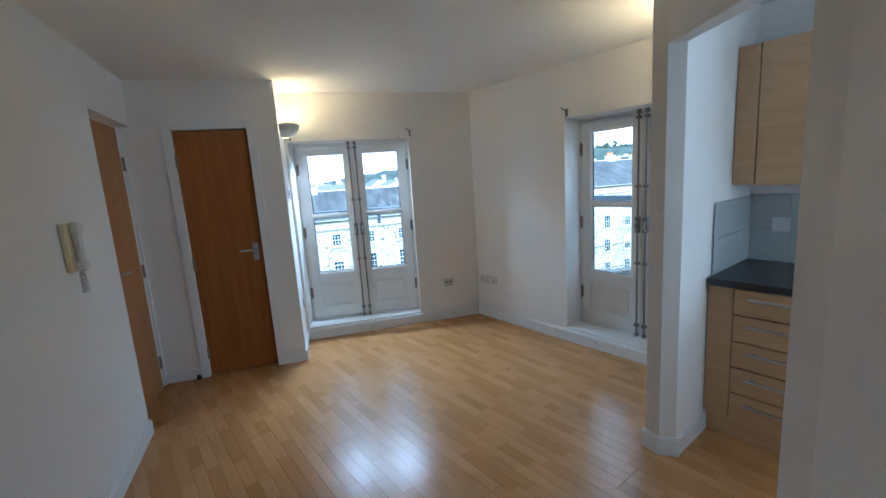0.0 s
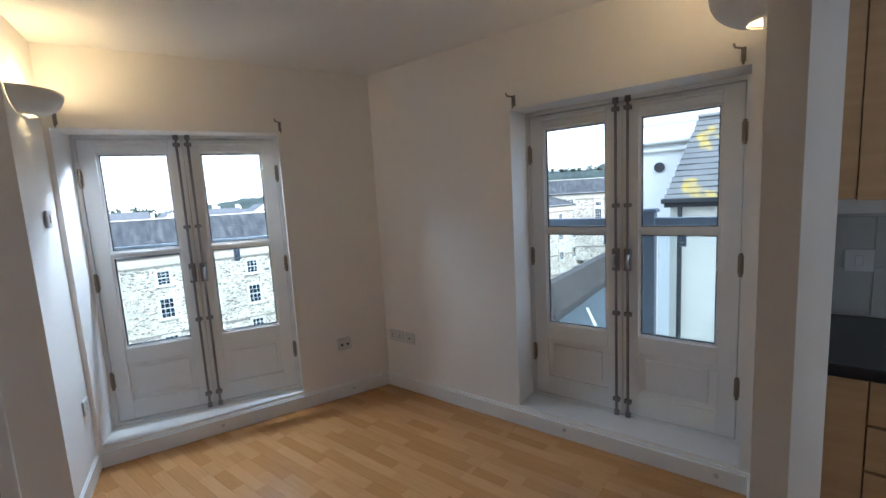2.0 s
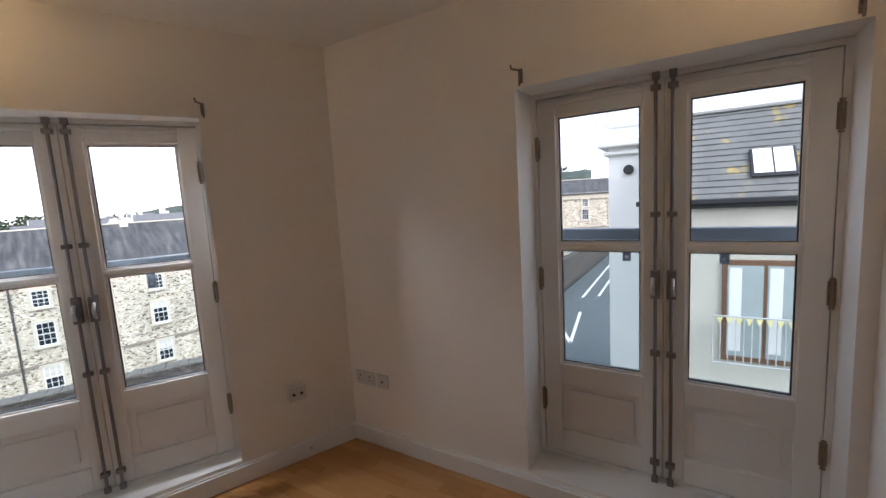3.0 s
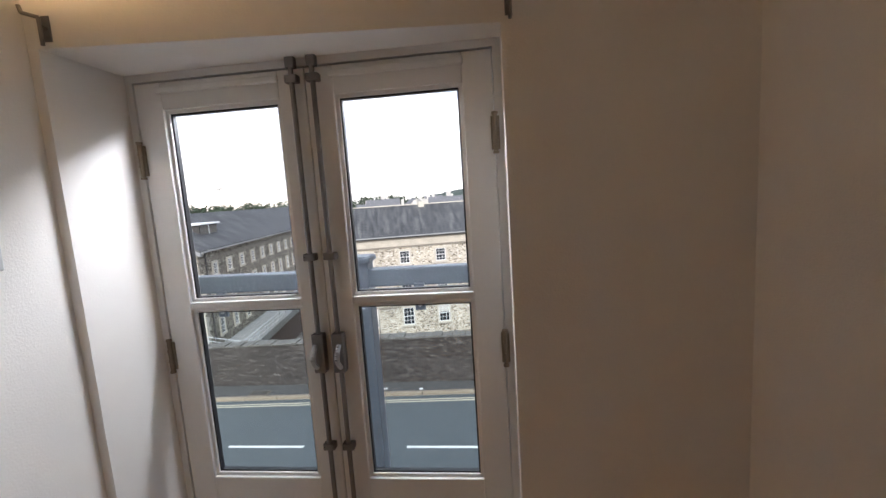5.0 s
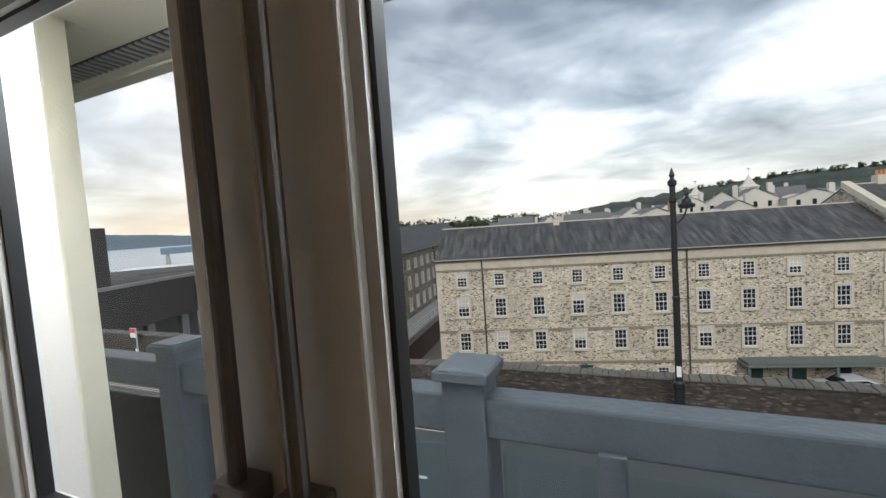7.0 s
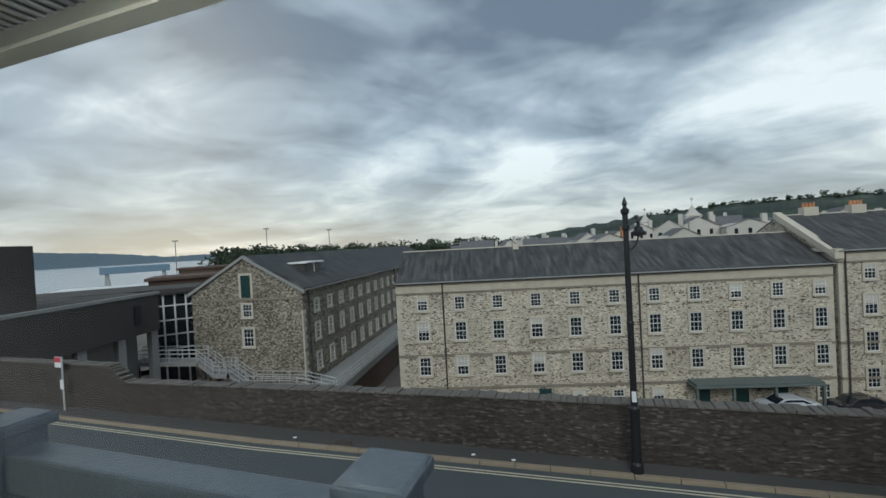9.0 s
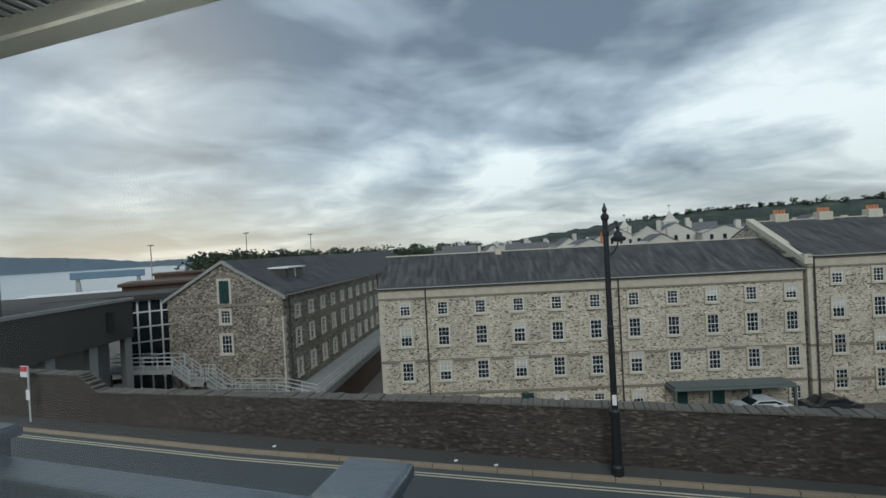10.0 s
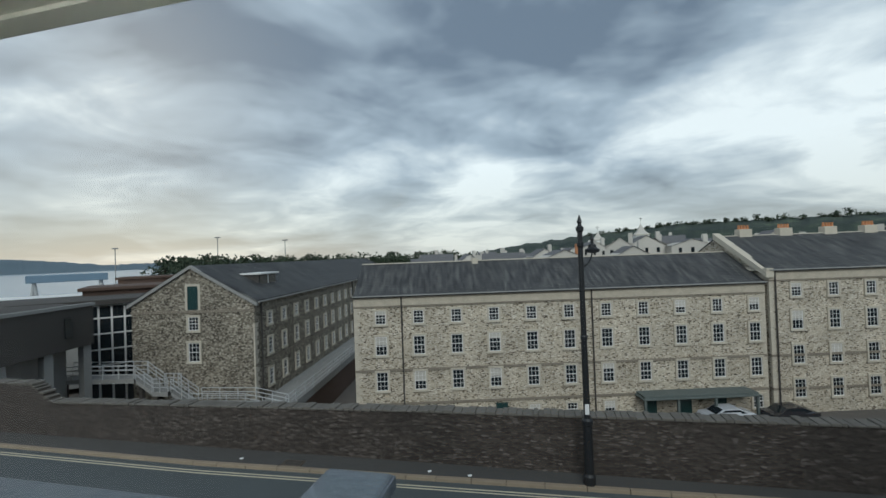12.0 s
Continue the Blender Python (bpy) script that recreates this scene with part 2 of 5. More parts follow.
M_TOWNROOF = mat("far_house_roof", (0.12, 0.12, 0.125), 0.9, 0.15, 0.2, per_piece=0.08)
M_TERRA = mat("terracotta_pots", (0.45, 0.20, 0.09), 0.85, 0.15, 3)
M_WHITE_R = mat("white_render", (0.70, 0.70, 0.68), 0.85, 0.06, 0.8, 0.2, 60)
M_BRICK = mat("red_brown_cladding", (0.085, 0.055, 0.042), 0.9, 0.15, 0.5)
M_CARW = mat("pale_car_paint", (0.55, 0.57, 0.6), 0.2, 0.02, 2, coat=0.6)
M_CARD = mat("dark_car_paint", (0.03, 0.03, 0.035), 0.2, 0.02, 2, coat=0.6)
M_TYRE = mat("tyre_rubber", (0.02, 0.02, 0.02), 0.85)
M_LAMPR = mat("rear_light_red", (0.4, 0.01, 0.01), 0.3)
M_SHADE = mat("plaster_lamp_shade", (0.74, 0.73, 0.70), 0.6, 0.02, 8)
M_SIGN = mat("white_sign", (0.7, 0.7, 0.7), 0.5)
M_SIGNR = mat("red_sign", (0.5, 0.04, 0.06), 0.5)
M_SIGNB = mat("blue_sign", (0.06, 0.28, 0.5), 0.5)


def bulb_mat():
    m = bpy.data.materials.new("lamp_glow")
    m.use_nodes = True
    b = m.node_tree.nodes["Principled BSDF"]
    b.inputs["Emission Color"].default_value = (1.0, 0.62, 0.25, 1)
    b.inputs["Emission Strength"].default_value = 3.0
    return m


M_BULB = bulb_mat()

LAMP_W = 0.7

# ---- building helpers ----
def link(name, bm, material, parent=None, label=""):
    me = bpy.data.meshes.new(name)
    bm.normal_update()
    bm.to_mesh(me)
    bm.free()
    if material:
        me.materials.append(material)
    ob = new(name, me)
    if parent:
        ob.parent = parent
    if label:
        tagged(ob, label)
    return ob


def part(name, bm, material, parent, label=""):
    return link(name, bm, material, parent, label)


def thing(name, label, category, m=None, group="", kind=""):
    ob = new(name)
    ob.empty_display_size = 0.05
    if m:
        ob.matrix_basis = m
    return tagged(ob, label, category, group, kind)


def box(bm, x0, y0, z0, x1, y1, z1, bevel=0.0, m=None):
    r = bmesh.ops.create_cube(bm, size=1)
    vs = r["verts"]
    mm = Matrix.Translation(((x0 + x1) / 2, (y0 + y1) / 2, (z0 + z1) / 2)) @ Matrix.Diagonal((x1 - x0, y1 - y0, z1 - z0, 1))
    bmesh.ops.transform(bm, matrix=(m @ mm) if m else mm, verts=vs)
    if bevel:
        es = list({e for v in vs for e in v.link_edges})
        bmesh.ops.bevel(bm, geom=es, offset=bevel, segments=2, affect="EDGES", profile=0.5)
    return bm


def bx(*a, **k):
    return box(bmesh.new(), *a, **k)


def prism(poly, z0, z1, bm=None):
    bm = bm or bmesh.new()
    lo = [bm.verts.new((x, y, z0)) for x, y in poly]
    hi = [bm.verts.new((x, y, z1)) for x, y in poly]
    n = len(poly)
    bm.faces.new(lo[::-1])
    bm.faces.new(hi)
    for i in range(n):
        bm.faces.new((lo[i], lo[(i + 1) % n], hi[(i + 1) % n], hi[i]))
    bmesh.ops.recalc_face_normals(bm, faces=bm.faces)
    return bm


def rod(bm, p0, p1, r, seg=12, r2=None):
    p0, p1 = Vector(p0), Vector(p1)
    d = p1 - p0
    res = bmesh.ops.create_cone(bm, cap_ends=True, segments=seg, radius1=r, radius2=r if r2 is None else r2, depth=d.length)
    m = Matrix.Translation((p0 + p1) / 2) @ d.to_track_quat("Z", "Y").to_matrix().to_4x4()
    bmesh.ops.transform(bm, matrix=m, verts=res["verts"])
    return bm


def lathe(profile, seg=24, bm=None):
    bm = bm or bmesh.new()
    rings = []
    for r, z in profile:
        rings.append([bm.verts.new((r * math.cos(2 * math.pi * i / seg), r * math.sin(2 * math.pi * i / seg), z)) for i in range(seg)])
    for a, b in zip(rings, rings[1:]):
        for i in range(seg):
            bm.faces.new((a[i], a[(i + 1) % seg], b[(i + 1) % seg], b[i]))
    bm.faces.new(rings[0][::-1])
    bm.faces.new(rings[-1])
    return bm


def place(x, y, z, ux, uy):
    """A pose at (x, y, z) whose own x axis runs along (ux, uy)."""
    return Matrix.Translation((x, y, z)) @ Matrix.Rotation(math.atan2(uy, ux), 4, "Z")


def structure(name, bm, material, label=""):
    return tagged(link(name, bm, material), label, "", "", "structure")


# ---- the room ----
CEIL = 2.36
CX, CY = 2.797, 3.675                  # the corner between the two window walls
DX, DY = 0.493, -0.870                 # along the second window wall
NX, NY = 0.870, 0.493                  # out through it


def wb_pt(s, n):
    return (CX + DX * s + NX * n, CY + DY * s + NY * n)


def wall_a(x):
    return 3.44 + 0.1286 * (x - 0.97)


HEAD, SILL = 1.93, 0.115
AL, AR = 1.0, 2.135                    # first window's opening
BL_, BR_ = 1.15, 2.285                 # second window's opening

structure("floor_slab", prism([(-1.2, -2.6), (5.6, -2.6), (5.6, 0.6), (3.06, 3.82), (-1.2, 3.82)], -0.3, -0.012), mat("screed", (0.3, 0.25, 0.2), 0.9))
structure("ceiling", prism([(-1.2, -2.6), (5.6, -2.6), (5.6, 0.6), (3.06, 3.82), (-1.2, 3.82)], CEIL, CEIL + 0.2), M_CEIL, "plain white painted ceiling")

w = prism([(0.5, 3.38), (AL, wall_a(AL)), (AL, 3.82), (0.5, 3.82)], 0, CEIL)
prism([(AR, wall_a(AR)), (CX, CY), (3.06, 3.82), (AR, 3.82)], 0, CEIL, w)
prism([(AL, wall_a(AL)), (AR, wall_a(AR)), (AR, 3.82), (AL, 3.82)], HEAD, CEIL, w)
prism([(AL, wall_a(AL)), (AR, wall_a(AR)), (AR, 3.82), (AL, 3.82)], 0, SILL, w)
structure("wall_north", w, M_WALL, "white painted window wall with deep splayed reveals")
w = prism([(CX, CY), wb_pt(BL_, 0), wb_pt(BL_, 0.3), (3.06, 3.82)], 0, CEIL)
prism([wb_pt(BR_, 0), wb_pt(4.6, 0), wb_pt(4.6, 0.3), wb_pt(BR_, 0.3)], 0, CEIL, w)
prism([wb_pt(BL_, 0), wb_pt(BR_, 0), wb_pt(BR_, 0.3), wb_pt(BL_, 0.3)], HEAD, CEIL, w)
prism([wb_pt(BL_, 0), wb_pt(BR_, 0), wb_pt(BR_, 0.3), wb_pt(BL_, 0.3)], 0, SILL, w)
structure("wall_east", w, M_WALL, "white painted window wall at an angle")

# partition between the room and the kitchen
PN, PS, PB = (3.11, 1.17), (3.135, 1.095), (3.205, 1.06)
structure("wall_partition", prism([PN, PS, PB, (PB[0] + 0.87 * 0.953, PB[1] + 0.493 * 0.953), (3.948, 1.643)], 0, CEIL), M_WALL, "white painted end of the kitchen partition")
C2, C1 = (3.017, 0.338), (3.005, 0.223)
w = prism([C2, C1, (2.55, -1.3), (2.6, -2.6), (3.2, -2.6), (3.13, 0.33)], 0, CEIL)
structure("wall_hall_right", w, M_WALL, "white painted corridor wall")
structure("wall_kitchen_header", prism([PS, PB, (3.12, 0.335), C2], 2.04, CEIL), M_WALL, "white header over the kitchen opening")
structure("wall_kitchen_south", prism([(3.2, -1.2), (5.6, -1.2), (5.6, -1.1), (3.2, -1.1)], 0, CEIL), M_WALL)
structure("wall_south", prism([(-1.2, -2.6), (5.6, -2.6), (5.6, -2.5), (-1.2, -2.5)], 0, CEIL), M_WALL)

structure("wall_outer_west", prism([(-1.2, -2.5), (-1.1, -2.5), (-1.1, 3.8), (-1.2, 3.8)], 0, CEIL), M_WALL)
w = prism([(5.5, -2.5), (5.6, -2.5), (5.6, 0.6), (5.5, 0.6)], 0, 0.9)
prism([(5.5, -2.5), (5.6, -2.5), (5.6, 0.6), (5.5, 0.6)], 2.2, CEIL, w)
prism([(5.5, -2.5), (5.6, -2.5), (5.6, -1.1), (5.5, -1.1)], 0.9, 2.2, w)
structure("wall_outer_east", w, M_WALL)
structure("wall_outer_corner", prism([(5.5, 0.6), (5.6, 0.6), wb_pt(4.6, 0.3), wb_pt(4.6, 0.0)], 0, 0.9), M_WALL)
# left side: corridor wall, entrance recess, cupboard wall, splayed return to the window
LW = [(0.205, 2.025), (1.28, -2.5), (1.1, -2.5), (0.10, 2.00)]
structure("wall_west", prism(LW, 0, CEIL), M_WALL, "white painted corridor wall")
structure("wall_west_header", prism([(0.205, 2.025), (0.015, 2.80), (-0.09, 2.785), (0.10, 2.00)], 2.03, CEIL), M_WALL, "white wall above the entrance recess")
structure("wall_west_back", prism([(-0.06, 2.80), (-0.2, 2.80), (-0.2, 1.95), (0.10, 2.00), (0.085, 2.06)], 0, CEIL), M_WALL)


def wd(x):
    return 2.797 + 0.1221 * (x + 0.05)


DL, DR, DTOP = 0.272, 0.811, 2.0
w = prism([(-0.2, wd(-0.2)), (DL, wd(DL)), (DL, 3.0), (-0.2, 3.0)], 0, CEIL)
prism([(DR, wd(DR)), (1.04, wd(1.04)), (0.975, 3.44), (0.5, 3.38), (DR, 3.0)], 0, CEIL, w)
prism([(DL, wd(DL)), (DR, wd(DR)), (DR, 3.0), (DL, 3.0)], DTOP, CEIL, w)
structure("wall_cupboard", w, M_WALL, "white painted wall round the cupboard door")
structure("cupboard_back", prism([(0.0, 3.01), (0.8, 3.01), (0.5, 3.37), (0.0, 3.37)], 0, CEIL), M_WALL)


def skirting(p0, p1, side=1, h=0.095, e0=0.0, e1=0.0, t=0.014):
    p0, p1 = Vector(p0), Vector(p1)
    d = (p1 - p0).normalized()
    p0, p1 = p0 - d * e0, p1 + d * e1
    n = Vector((-d.y, d.x)) * side
    bm = prism([p0, p1, p1 + n * t, p0 + n * t], 0.001, h - 0.008)
    prism([p0, p1, p1 + n * t * 0.55, p0 + n * t * 0.55], h - 0.008, h, bm)
    return tagged(link("baseboard", bm, M_TRIM), "white painted skirting board", "skirting", "skirting boards", "structure")


skirting((0.965, 3.4395), (CX, CY), -1, 0.1, t=0.026)
skirting((CX, CY), wb_pt(2.335, 0), -1, 0.1, t=0.026)
skirting((1.04, wd(1.04)), (0.975, 3.44), -1, e0=0.014)
skirting((DR + 0.055, wd(DR + 0.055)), (1.04, wd(1.04)), -1)
skirting((-0.04, wd(-0.04)), (DL - 0.055, wd(DL - 0.055)), -1)
skirting((1.2, -2.16), (0.205, 2.025), -1, e1=0.014)
skirting((0.205, 2.025), (0.12, 2.005), -1)
skirting(PN, PS, -1, 0.1, 0.014, 0.0)
skirting(PS, PB, -1, 0.1, 0.014, 0.014)
skirting(PB, (PB[0] + 0.87 * 0.36, PB[1] + 0.493 * 0.36), -1, 0.1)
skirting((3.948, 1.643), PN, -1, 0.1)
skirting(C2, C1, -1)
skirting(C1, (2.55, -1.3), -1)


# ---- french windows ----
def french_window(name, label, m, width):
    """Two glazed leaves in a frame; own x along the wall seen from inside, y outwards, z from the sill."""
    th = thing(name, label, "window", m, "french windows", "structure")
    H = HEAD - SILL
    f = bx(0, 0, 0, 0.022, 0.07, H)
    box(f, width - 0.022, 0, 0, width, 0.07, H)
    box(f, 0.022, 0, H - 0.022, width - 0.022, 0.07, H)
    box(f, 0.022, 0, 0, width - 0.022, 0.07, 0.02)
    # rebates behind the leaves and over their meeting line
    box(f, 0.022, 0.054, 0.02, 0.042, 0.07, H - 0.022)
    box(f, width - 0.042, 0.054, 0.02, width - 0.022, 0.07, H - 0.022)
    box(f, 0.042, 0.054, 0.02, width - 0.042, 0.07, 0.04)
    box(f, 0.042, 0.054, H - 0.042, width - 0.042, 0.07, H - 0.022)
    box(f, width / 2 - 0.018, 0.054, 0.04, width / 2 + 0.018, 0.066, H - 0.042)
    part("window_frame", f, M_WIN, th)
    g = 0.003
    lw = (width - 0.044 - 3 * g) / 2
    z0, z1 = 0.024, H - 0.026
    for side in (0, 1):
        x0 = 0.022 + g + side * (lw + g)
        leaf = thing("window_leaf", "", "")
        leaf.parent = th
        # stiles and rails round two panes and a bottom panel
        so, si = (0.085, 0.082) if side == 0 else (0.082, 0.085)
        b = bmesh.new()
        y0, y1 = 0.004, 0.05
        box(b, x0, y0, z0, x0 + so, y1, z1, 0.003)
        box(b, x0 + lw - si, y0, z0, x0 + lw, y1, z1, 0.003)
        a0, a1 = x0 + so, x0 + lw - si
        lowp, lowt, upb, upt = 0.495, 1.08, 1.104, 1.708
        box(b, a0, y0, upt, a1, y1, z1, 0.003)
        box(b, a0, y0, lowt, a1, y1, upb, 0.003)
        box(b, a0, y0, lowp - 0.10, a1, y1, lowp, 0.003)
        box(b, a0, y0, z0, a1, y1, z0 + 0.12, 0.003)
        st = part("stile_frame", b, M_WIN, leaf)
        p = bx(a0, 0.02, z0 + 0.115, a1, 0.04, lowp - 0.095)
        box(p, a0 + 0.035, 0.012, z0 + 0.155, a1 - 0.035, 0.022, lowp - 0.135, 0.006)
        part("bottom_panel", p, M_WIN, leaf)
        for q0, q1 in ((lowp, lowt), (upb, upt)):
            bead = bmesh.new()
            e = 0.011
            box(bead, a0, 0.014, q0, a0 + e, 0.044, q1)
            box(bead, a1 - e, 0.014, q0, a1, 0.044, q1)
            box(bead, a0 + e, 0.014, q0, a1 - e, 0.044, q0 + e)
            box(bead, a0 + e, 0.014, q1 - e, a1 - e, 0.044, q1)
            part("glazing_bead", bead, M_WIN, leaf)
            seal = bmesh.new()
            e2 = e + 0.005
            box(seal, a0 + e, 0.021, q0 + e, a0 + e2, 0.037, q1 - e)
            box(seal, a1 - e2, 0.021, q0 + e, a1 - e, 0.037, q1 - e)
            box(seal, a0 + e2, 0.021, q0 + e, a1 - e2, 0.037, q0 + e2)
            box(seal, a0 + e2, 0.021, q1 - e2, a1 - e2, 0.037, q1 - e)
            part("rubber_seal", seal, M_RUBBER, leaf)
            gl = bmesh.new()
            vs = [gl.verts.new(c) for c in ((a0 + e, 0.029, q0 + e), (a1 - e, 0.029, q0 + e), (a1 - e, 0.029, q1 - e), (a0 + e, 0.029, q1 - e))]
            gl.faces.new(vs)
            po = part("pane", gl, M_GLASS, leaf)
            po.visible_shadow = False
        # trickle vent
        v = bx(a0 - 0.01, -0.012, upt + 0.046, a1 + 0.005, y0, upt + 0.064, 0.004)
        part("trickle_vent", v, M_WIN, leaf, "white plastic trickle vent")
        # long espagnolette bolt with guides and a knob
        bxp = x0 + lw - 0.03 if side == 0 else x0 + 0.03
        bo = thing("bolt", "", "")
        bo.parent = leaf
        r = rod(bmesh.new(), (bxp, -0.014, 0.03), (bxp, -0.014, H + 0.012), 0.0075)
        box(r, bxp - 0.014, -0.022, H - 0.03, bxp + 0.014, 0.0, H + 0.02, 0.003)
        box(r, bxp - 0.013, -0.022, 0.0, bxp + 0.013, 0.002, 0.032, 0.003)
        for zz in (0.10, 0.62, 1.235, H - 0.06):
            box(r, bxp - 0.019, -0.024, zz - 0.011, bxp + 0.019, 0.003, zz + 0.011, 0.003)
            for sx in (-0.014, 0.014):
                rod(r, (bxp + sx, -0.027, zz), (bxp + sx, -0.02, zz), 0.003, 8)
        bo_o = part("bolt_rod", r, M_BOLT, leaf, "grey metal espagnolette bolt")
        k = bx(bxp - 0.019, -0.028, 0.87, bxp + 0.019, 0.003, 0.995, 0.004)
        part("lock_case", k, M_BOLT, leaf)
        hnd = bmesh.new()
        hx = bxp + (-0.006 if side == 0 else 0.006)
        for i in range(8):
            a, c = i / 8, (i + 1) / 8
            f0 = lambda u: (hx, -0.03 - 0.026 * math.sin(math.pi * u), 0.89 + 0.07 * u)
            rod(hnd, f0(a), f0(c), 0.0075, 10)
        part("handle", hnd, M_STEEL, leaf, "small steel pull handle")
        bpy.data.objects.remove(bo)
        # hinges on the outer stile
        ex = 0.0235 if side == 0 else width - 0.0235
        for zz in (0.30, 0.93, 1.56):
            h = rod(bmesh.new(), (ex, -0.006, zz - 0.05), (ex, -0.006, zz + 0.05), 0.007, 10)
            for k2 in (-0.054, -0.018, 0.018, 0.054):
                rod(h, (ex, -0.006, zz + k2 - 0.003), (ex, -0.006, zz + k2 + 0.003), 0.009, 10)
            box(h, ex - 0.012, -0.003, zz - 0.046, ex + 0.012, 0.0035, zz + 0.046)
            part("hinge", h, M_BRASS, leaf)
    return th


WA_Y = 3.69
french_window("window_1", "white double french window with grey espagnolette bolts", place(AL, WA_Y, SILL, 1, 0), AR - AL)
p = wb_pt(BL_, 0.205)
french_window("window_2", "white double french window facing the side street", place(p[0], p[1], SILL, DX, DY), BR_ - BL_)
# painted sill boards with a rounded nose
structure("window_sill_1", prism([(AL, wall_a(AL)), (AR, wall_a(AR)), (AR, WA_Y), (AL, WA_Y)], SILL, SILL + 0.004), M_TRIM, "white painted sill of the french window")
structure("window_sill_2", prism([wb_pt(BL_, 0), wb_pt(BR_, 0), wb_pt(BR_, 0.205), wb_pt(BL_, 0.205)], SILL, SILL + 0.004), M_TRIM, "white painted sill of the french window")


# ---- doors ----
def flush_door(name, label, m, width, height, material, hinge_left=True, stop=False):
    th = thing(name, label, "door", m, "", "structure")
    part("door_leaf", bx(0.004, 0.012, 0.006, width - 0.004, 0.052, height - 0.004, 0.002), material, th)
    hx = 0.0 if hinge_left else width
    for zz in (0.2, 0.95, 1.76):
        h = rod(bmesh.new(), (hx, 0.004, zz - 0.05), (hx, 0.004, zz + 0.05), 0.008, 10)
        box(h, hx - 0.016, 0.006, zz - 0.05, hx + 0.016, 0.013, zz + 0.05)
        part("hinge", h, M_BRASS, th)
    lx = width - 0.062 if hinge_left else 0.062
    sg = -1 if hinge_left else 1
    pl = part("handle_plate", bx(lx - 0.02, 0.003, 0.94, lx + 0.02, 0.013, 1.08, 0.004), M_STEEL, th, "satin steel lever handle plate")
    lv = rod(bmesh.new(), (lx, 0.01, 1.03), (lx, -0.045, 1.03), 0.009)
    rod(lv, (lx - sg * 0.004, -0.045, 1.03), (lx + sg * 0.11, -0.045, 1.027), 0.0085)
    part("lever", lv, M_STEEL, pl)
    return th


dd = Vector((DR - DL, wd(DR) - wd(DL)))
flush_door("door_1", "closed dark-stained oak veneer cupboard door", place(DL, wd(DL) + 0.012, 0, dd.x, dd.y), dd.length, DTOP - 0.004, M_DOOR)
ar = bmesh.new()
mdoor = place(DL, wd(DL), 0, dd.x, dd.y)
W = dd.length
for a in ((-0.058, -0.016, 0, 0.004, 0.0, DTOP + 0.054), (W - 0.004, -0.016, 0, W + 0.058, 0.0, DTOP + 0.054), (0.004, -0.016, DTOP - 0.004, W - 0.004, 0.0, DTOP + 0.054)):
    box(ar, *a, bevel=0.003, m=mdoor)
for a in ((-0.02, 0.001, 0, 0.002, 0.1, DTOP), (W - 0.002, 0.001, 0, W + 0.02, 0.1, DTOP)):
    box(ar, *a, m=mdoor)
structure("trim_door_1", ar, M_TRIM, "white painted door architrave")
ed = Vector((0.085 - -0.06, 2.06 - 2.79))
flush_door("door_2", "closed pale oak veneer entrance door in a recess", place(0.112, 2.12, 0, -0.153, 0.64) @ Matrix.Identity(4), 0.66, 2.02, M_DOOR2, False)
tagged(part("peephole", rod(bmesh.new(), (0.33, 0.013, 1.5), (0.33, 0.006, 1.5), 0.009, 10), M_BRASS, bpy.data.objects["door_2"]), "small brass peephole")
jb = bx(0.662, -0.01, 0, 0.70, 0.05, 2.03, m=place(0.112, 2.12, 0, -0.153, 0.64))
structure("trim_door_2", jb, M_TRIM, "white painted jamb of the entrance door")
st = lathe([(0.016, 0), (0.018, 0.01), (0.018, 0.028), (0.012, 0.036)], 14)
bmesh.ops.transform(st, matrix=Matrix.Translation((0.2, 2.80, 0.001)), verts=st.verts)
tagged(link("door_stop", st, M_RUBBER), "black rubber door stop on the floor", "door stop")


# ---- wall lamps ----
def wall_lamp(m):
    """Half bowl of white plaster, open above, with a glowing slot below."""
    th = thing("wall_lamp", "white half-bowl plaster wall uplighter, lit", "wall lamp", m, "wall uplighters")
    bm = bmesh.new()
    R, Hh, seg, rings = 0.185, 0.105, 28, 9
    grid = []
    for shell in (1.0, 0.93):
        rows = []
        for j in range(rings + 1):
            a = math.radians(20 + 70 * j / rings)
            r, z = R * math.sin(a) * shell, -Hh * math.cos(a) / math.cos(radians(20)) * shell + Hh
            rows.append([bm.verts.new((r * math.cos(math.pi * i / seg), r * math.sin(math.pi * i / seg) * 0.85, z)) for i in range(seg + 1)])
        grid.append(rows)
    for s_, rows in enumerate(grid):
        for j in range(rings):
            for i in range(seg):
                q = (rows[j][i], rows[j][i + 1], rows[j + 1][i + 1], rows[j + 1][i])
                bm.faces.new(q if s_ == 0 else q[::-1])
    for j in (0, rings):
        for i in range(seg):
            bm.faces.new((grid[0][j][i], grid[0][j][i + 1], grid[1][j][i + 1], grid[1][j][i]))
    for f in bm.faces:
        f.smooth = True
    part("shade", bm, M_SHADE, th)
    part("back_plate", bx(-0.06, 0.0, 0.0, 0.06, 0.012, 0.09), M_SHADE, th)
    b = bmesh.new()
    bmesh.ops.create_uvsphere(b, u_segments=14, v_segments=10, radius=0.028, matrix=Matrix.Translation((0, 0.055, 0.045)))
    part("bulb", b, M_BULB, th, "glowing warm bulb")
    L = new("lamp_light", bpy.data.lights.new("lamp_light", "POINT"))
    L.data.energy, L.data.color, L.data.shadow_soft_size = LAMP_W, (1.0, 0.66, 0.30), 0.04
    L.parent = th
    L.location = (0, 0.075, 0.10)
    return th


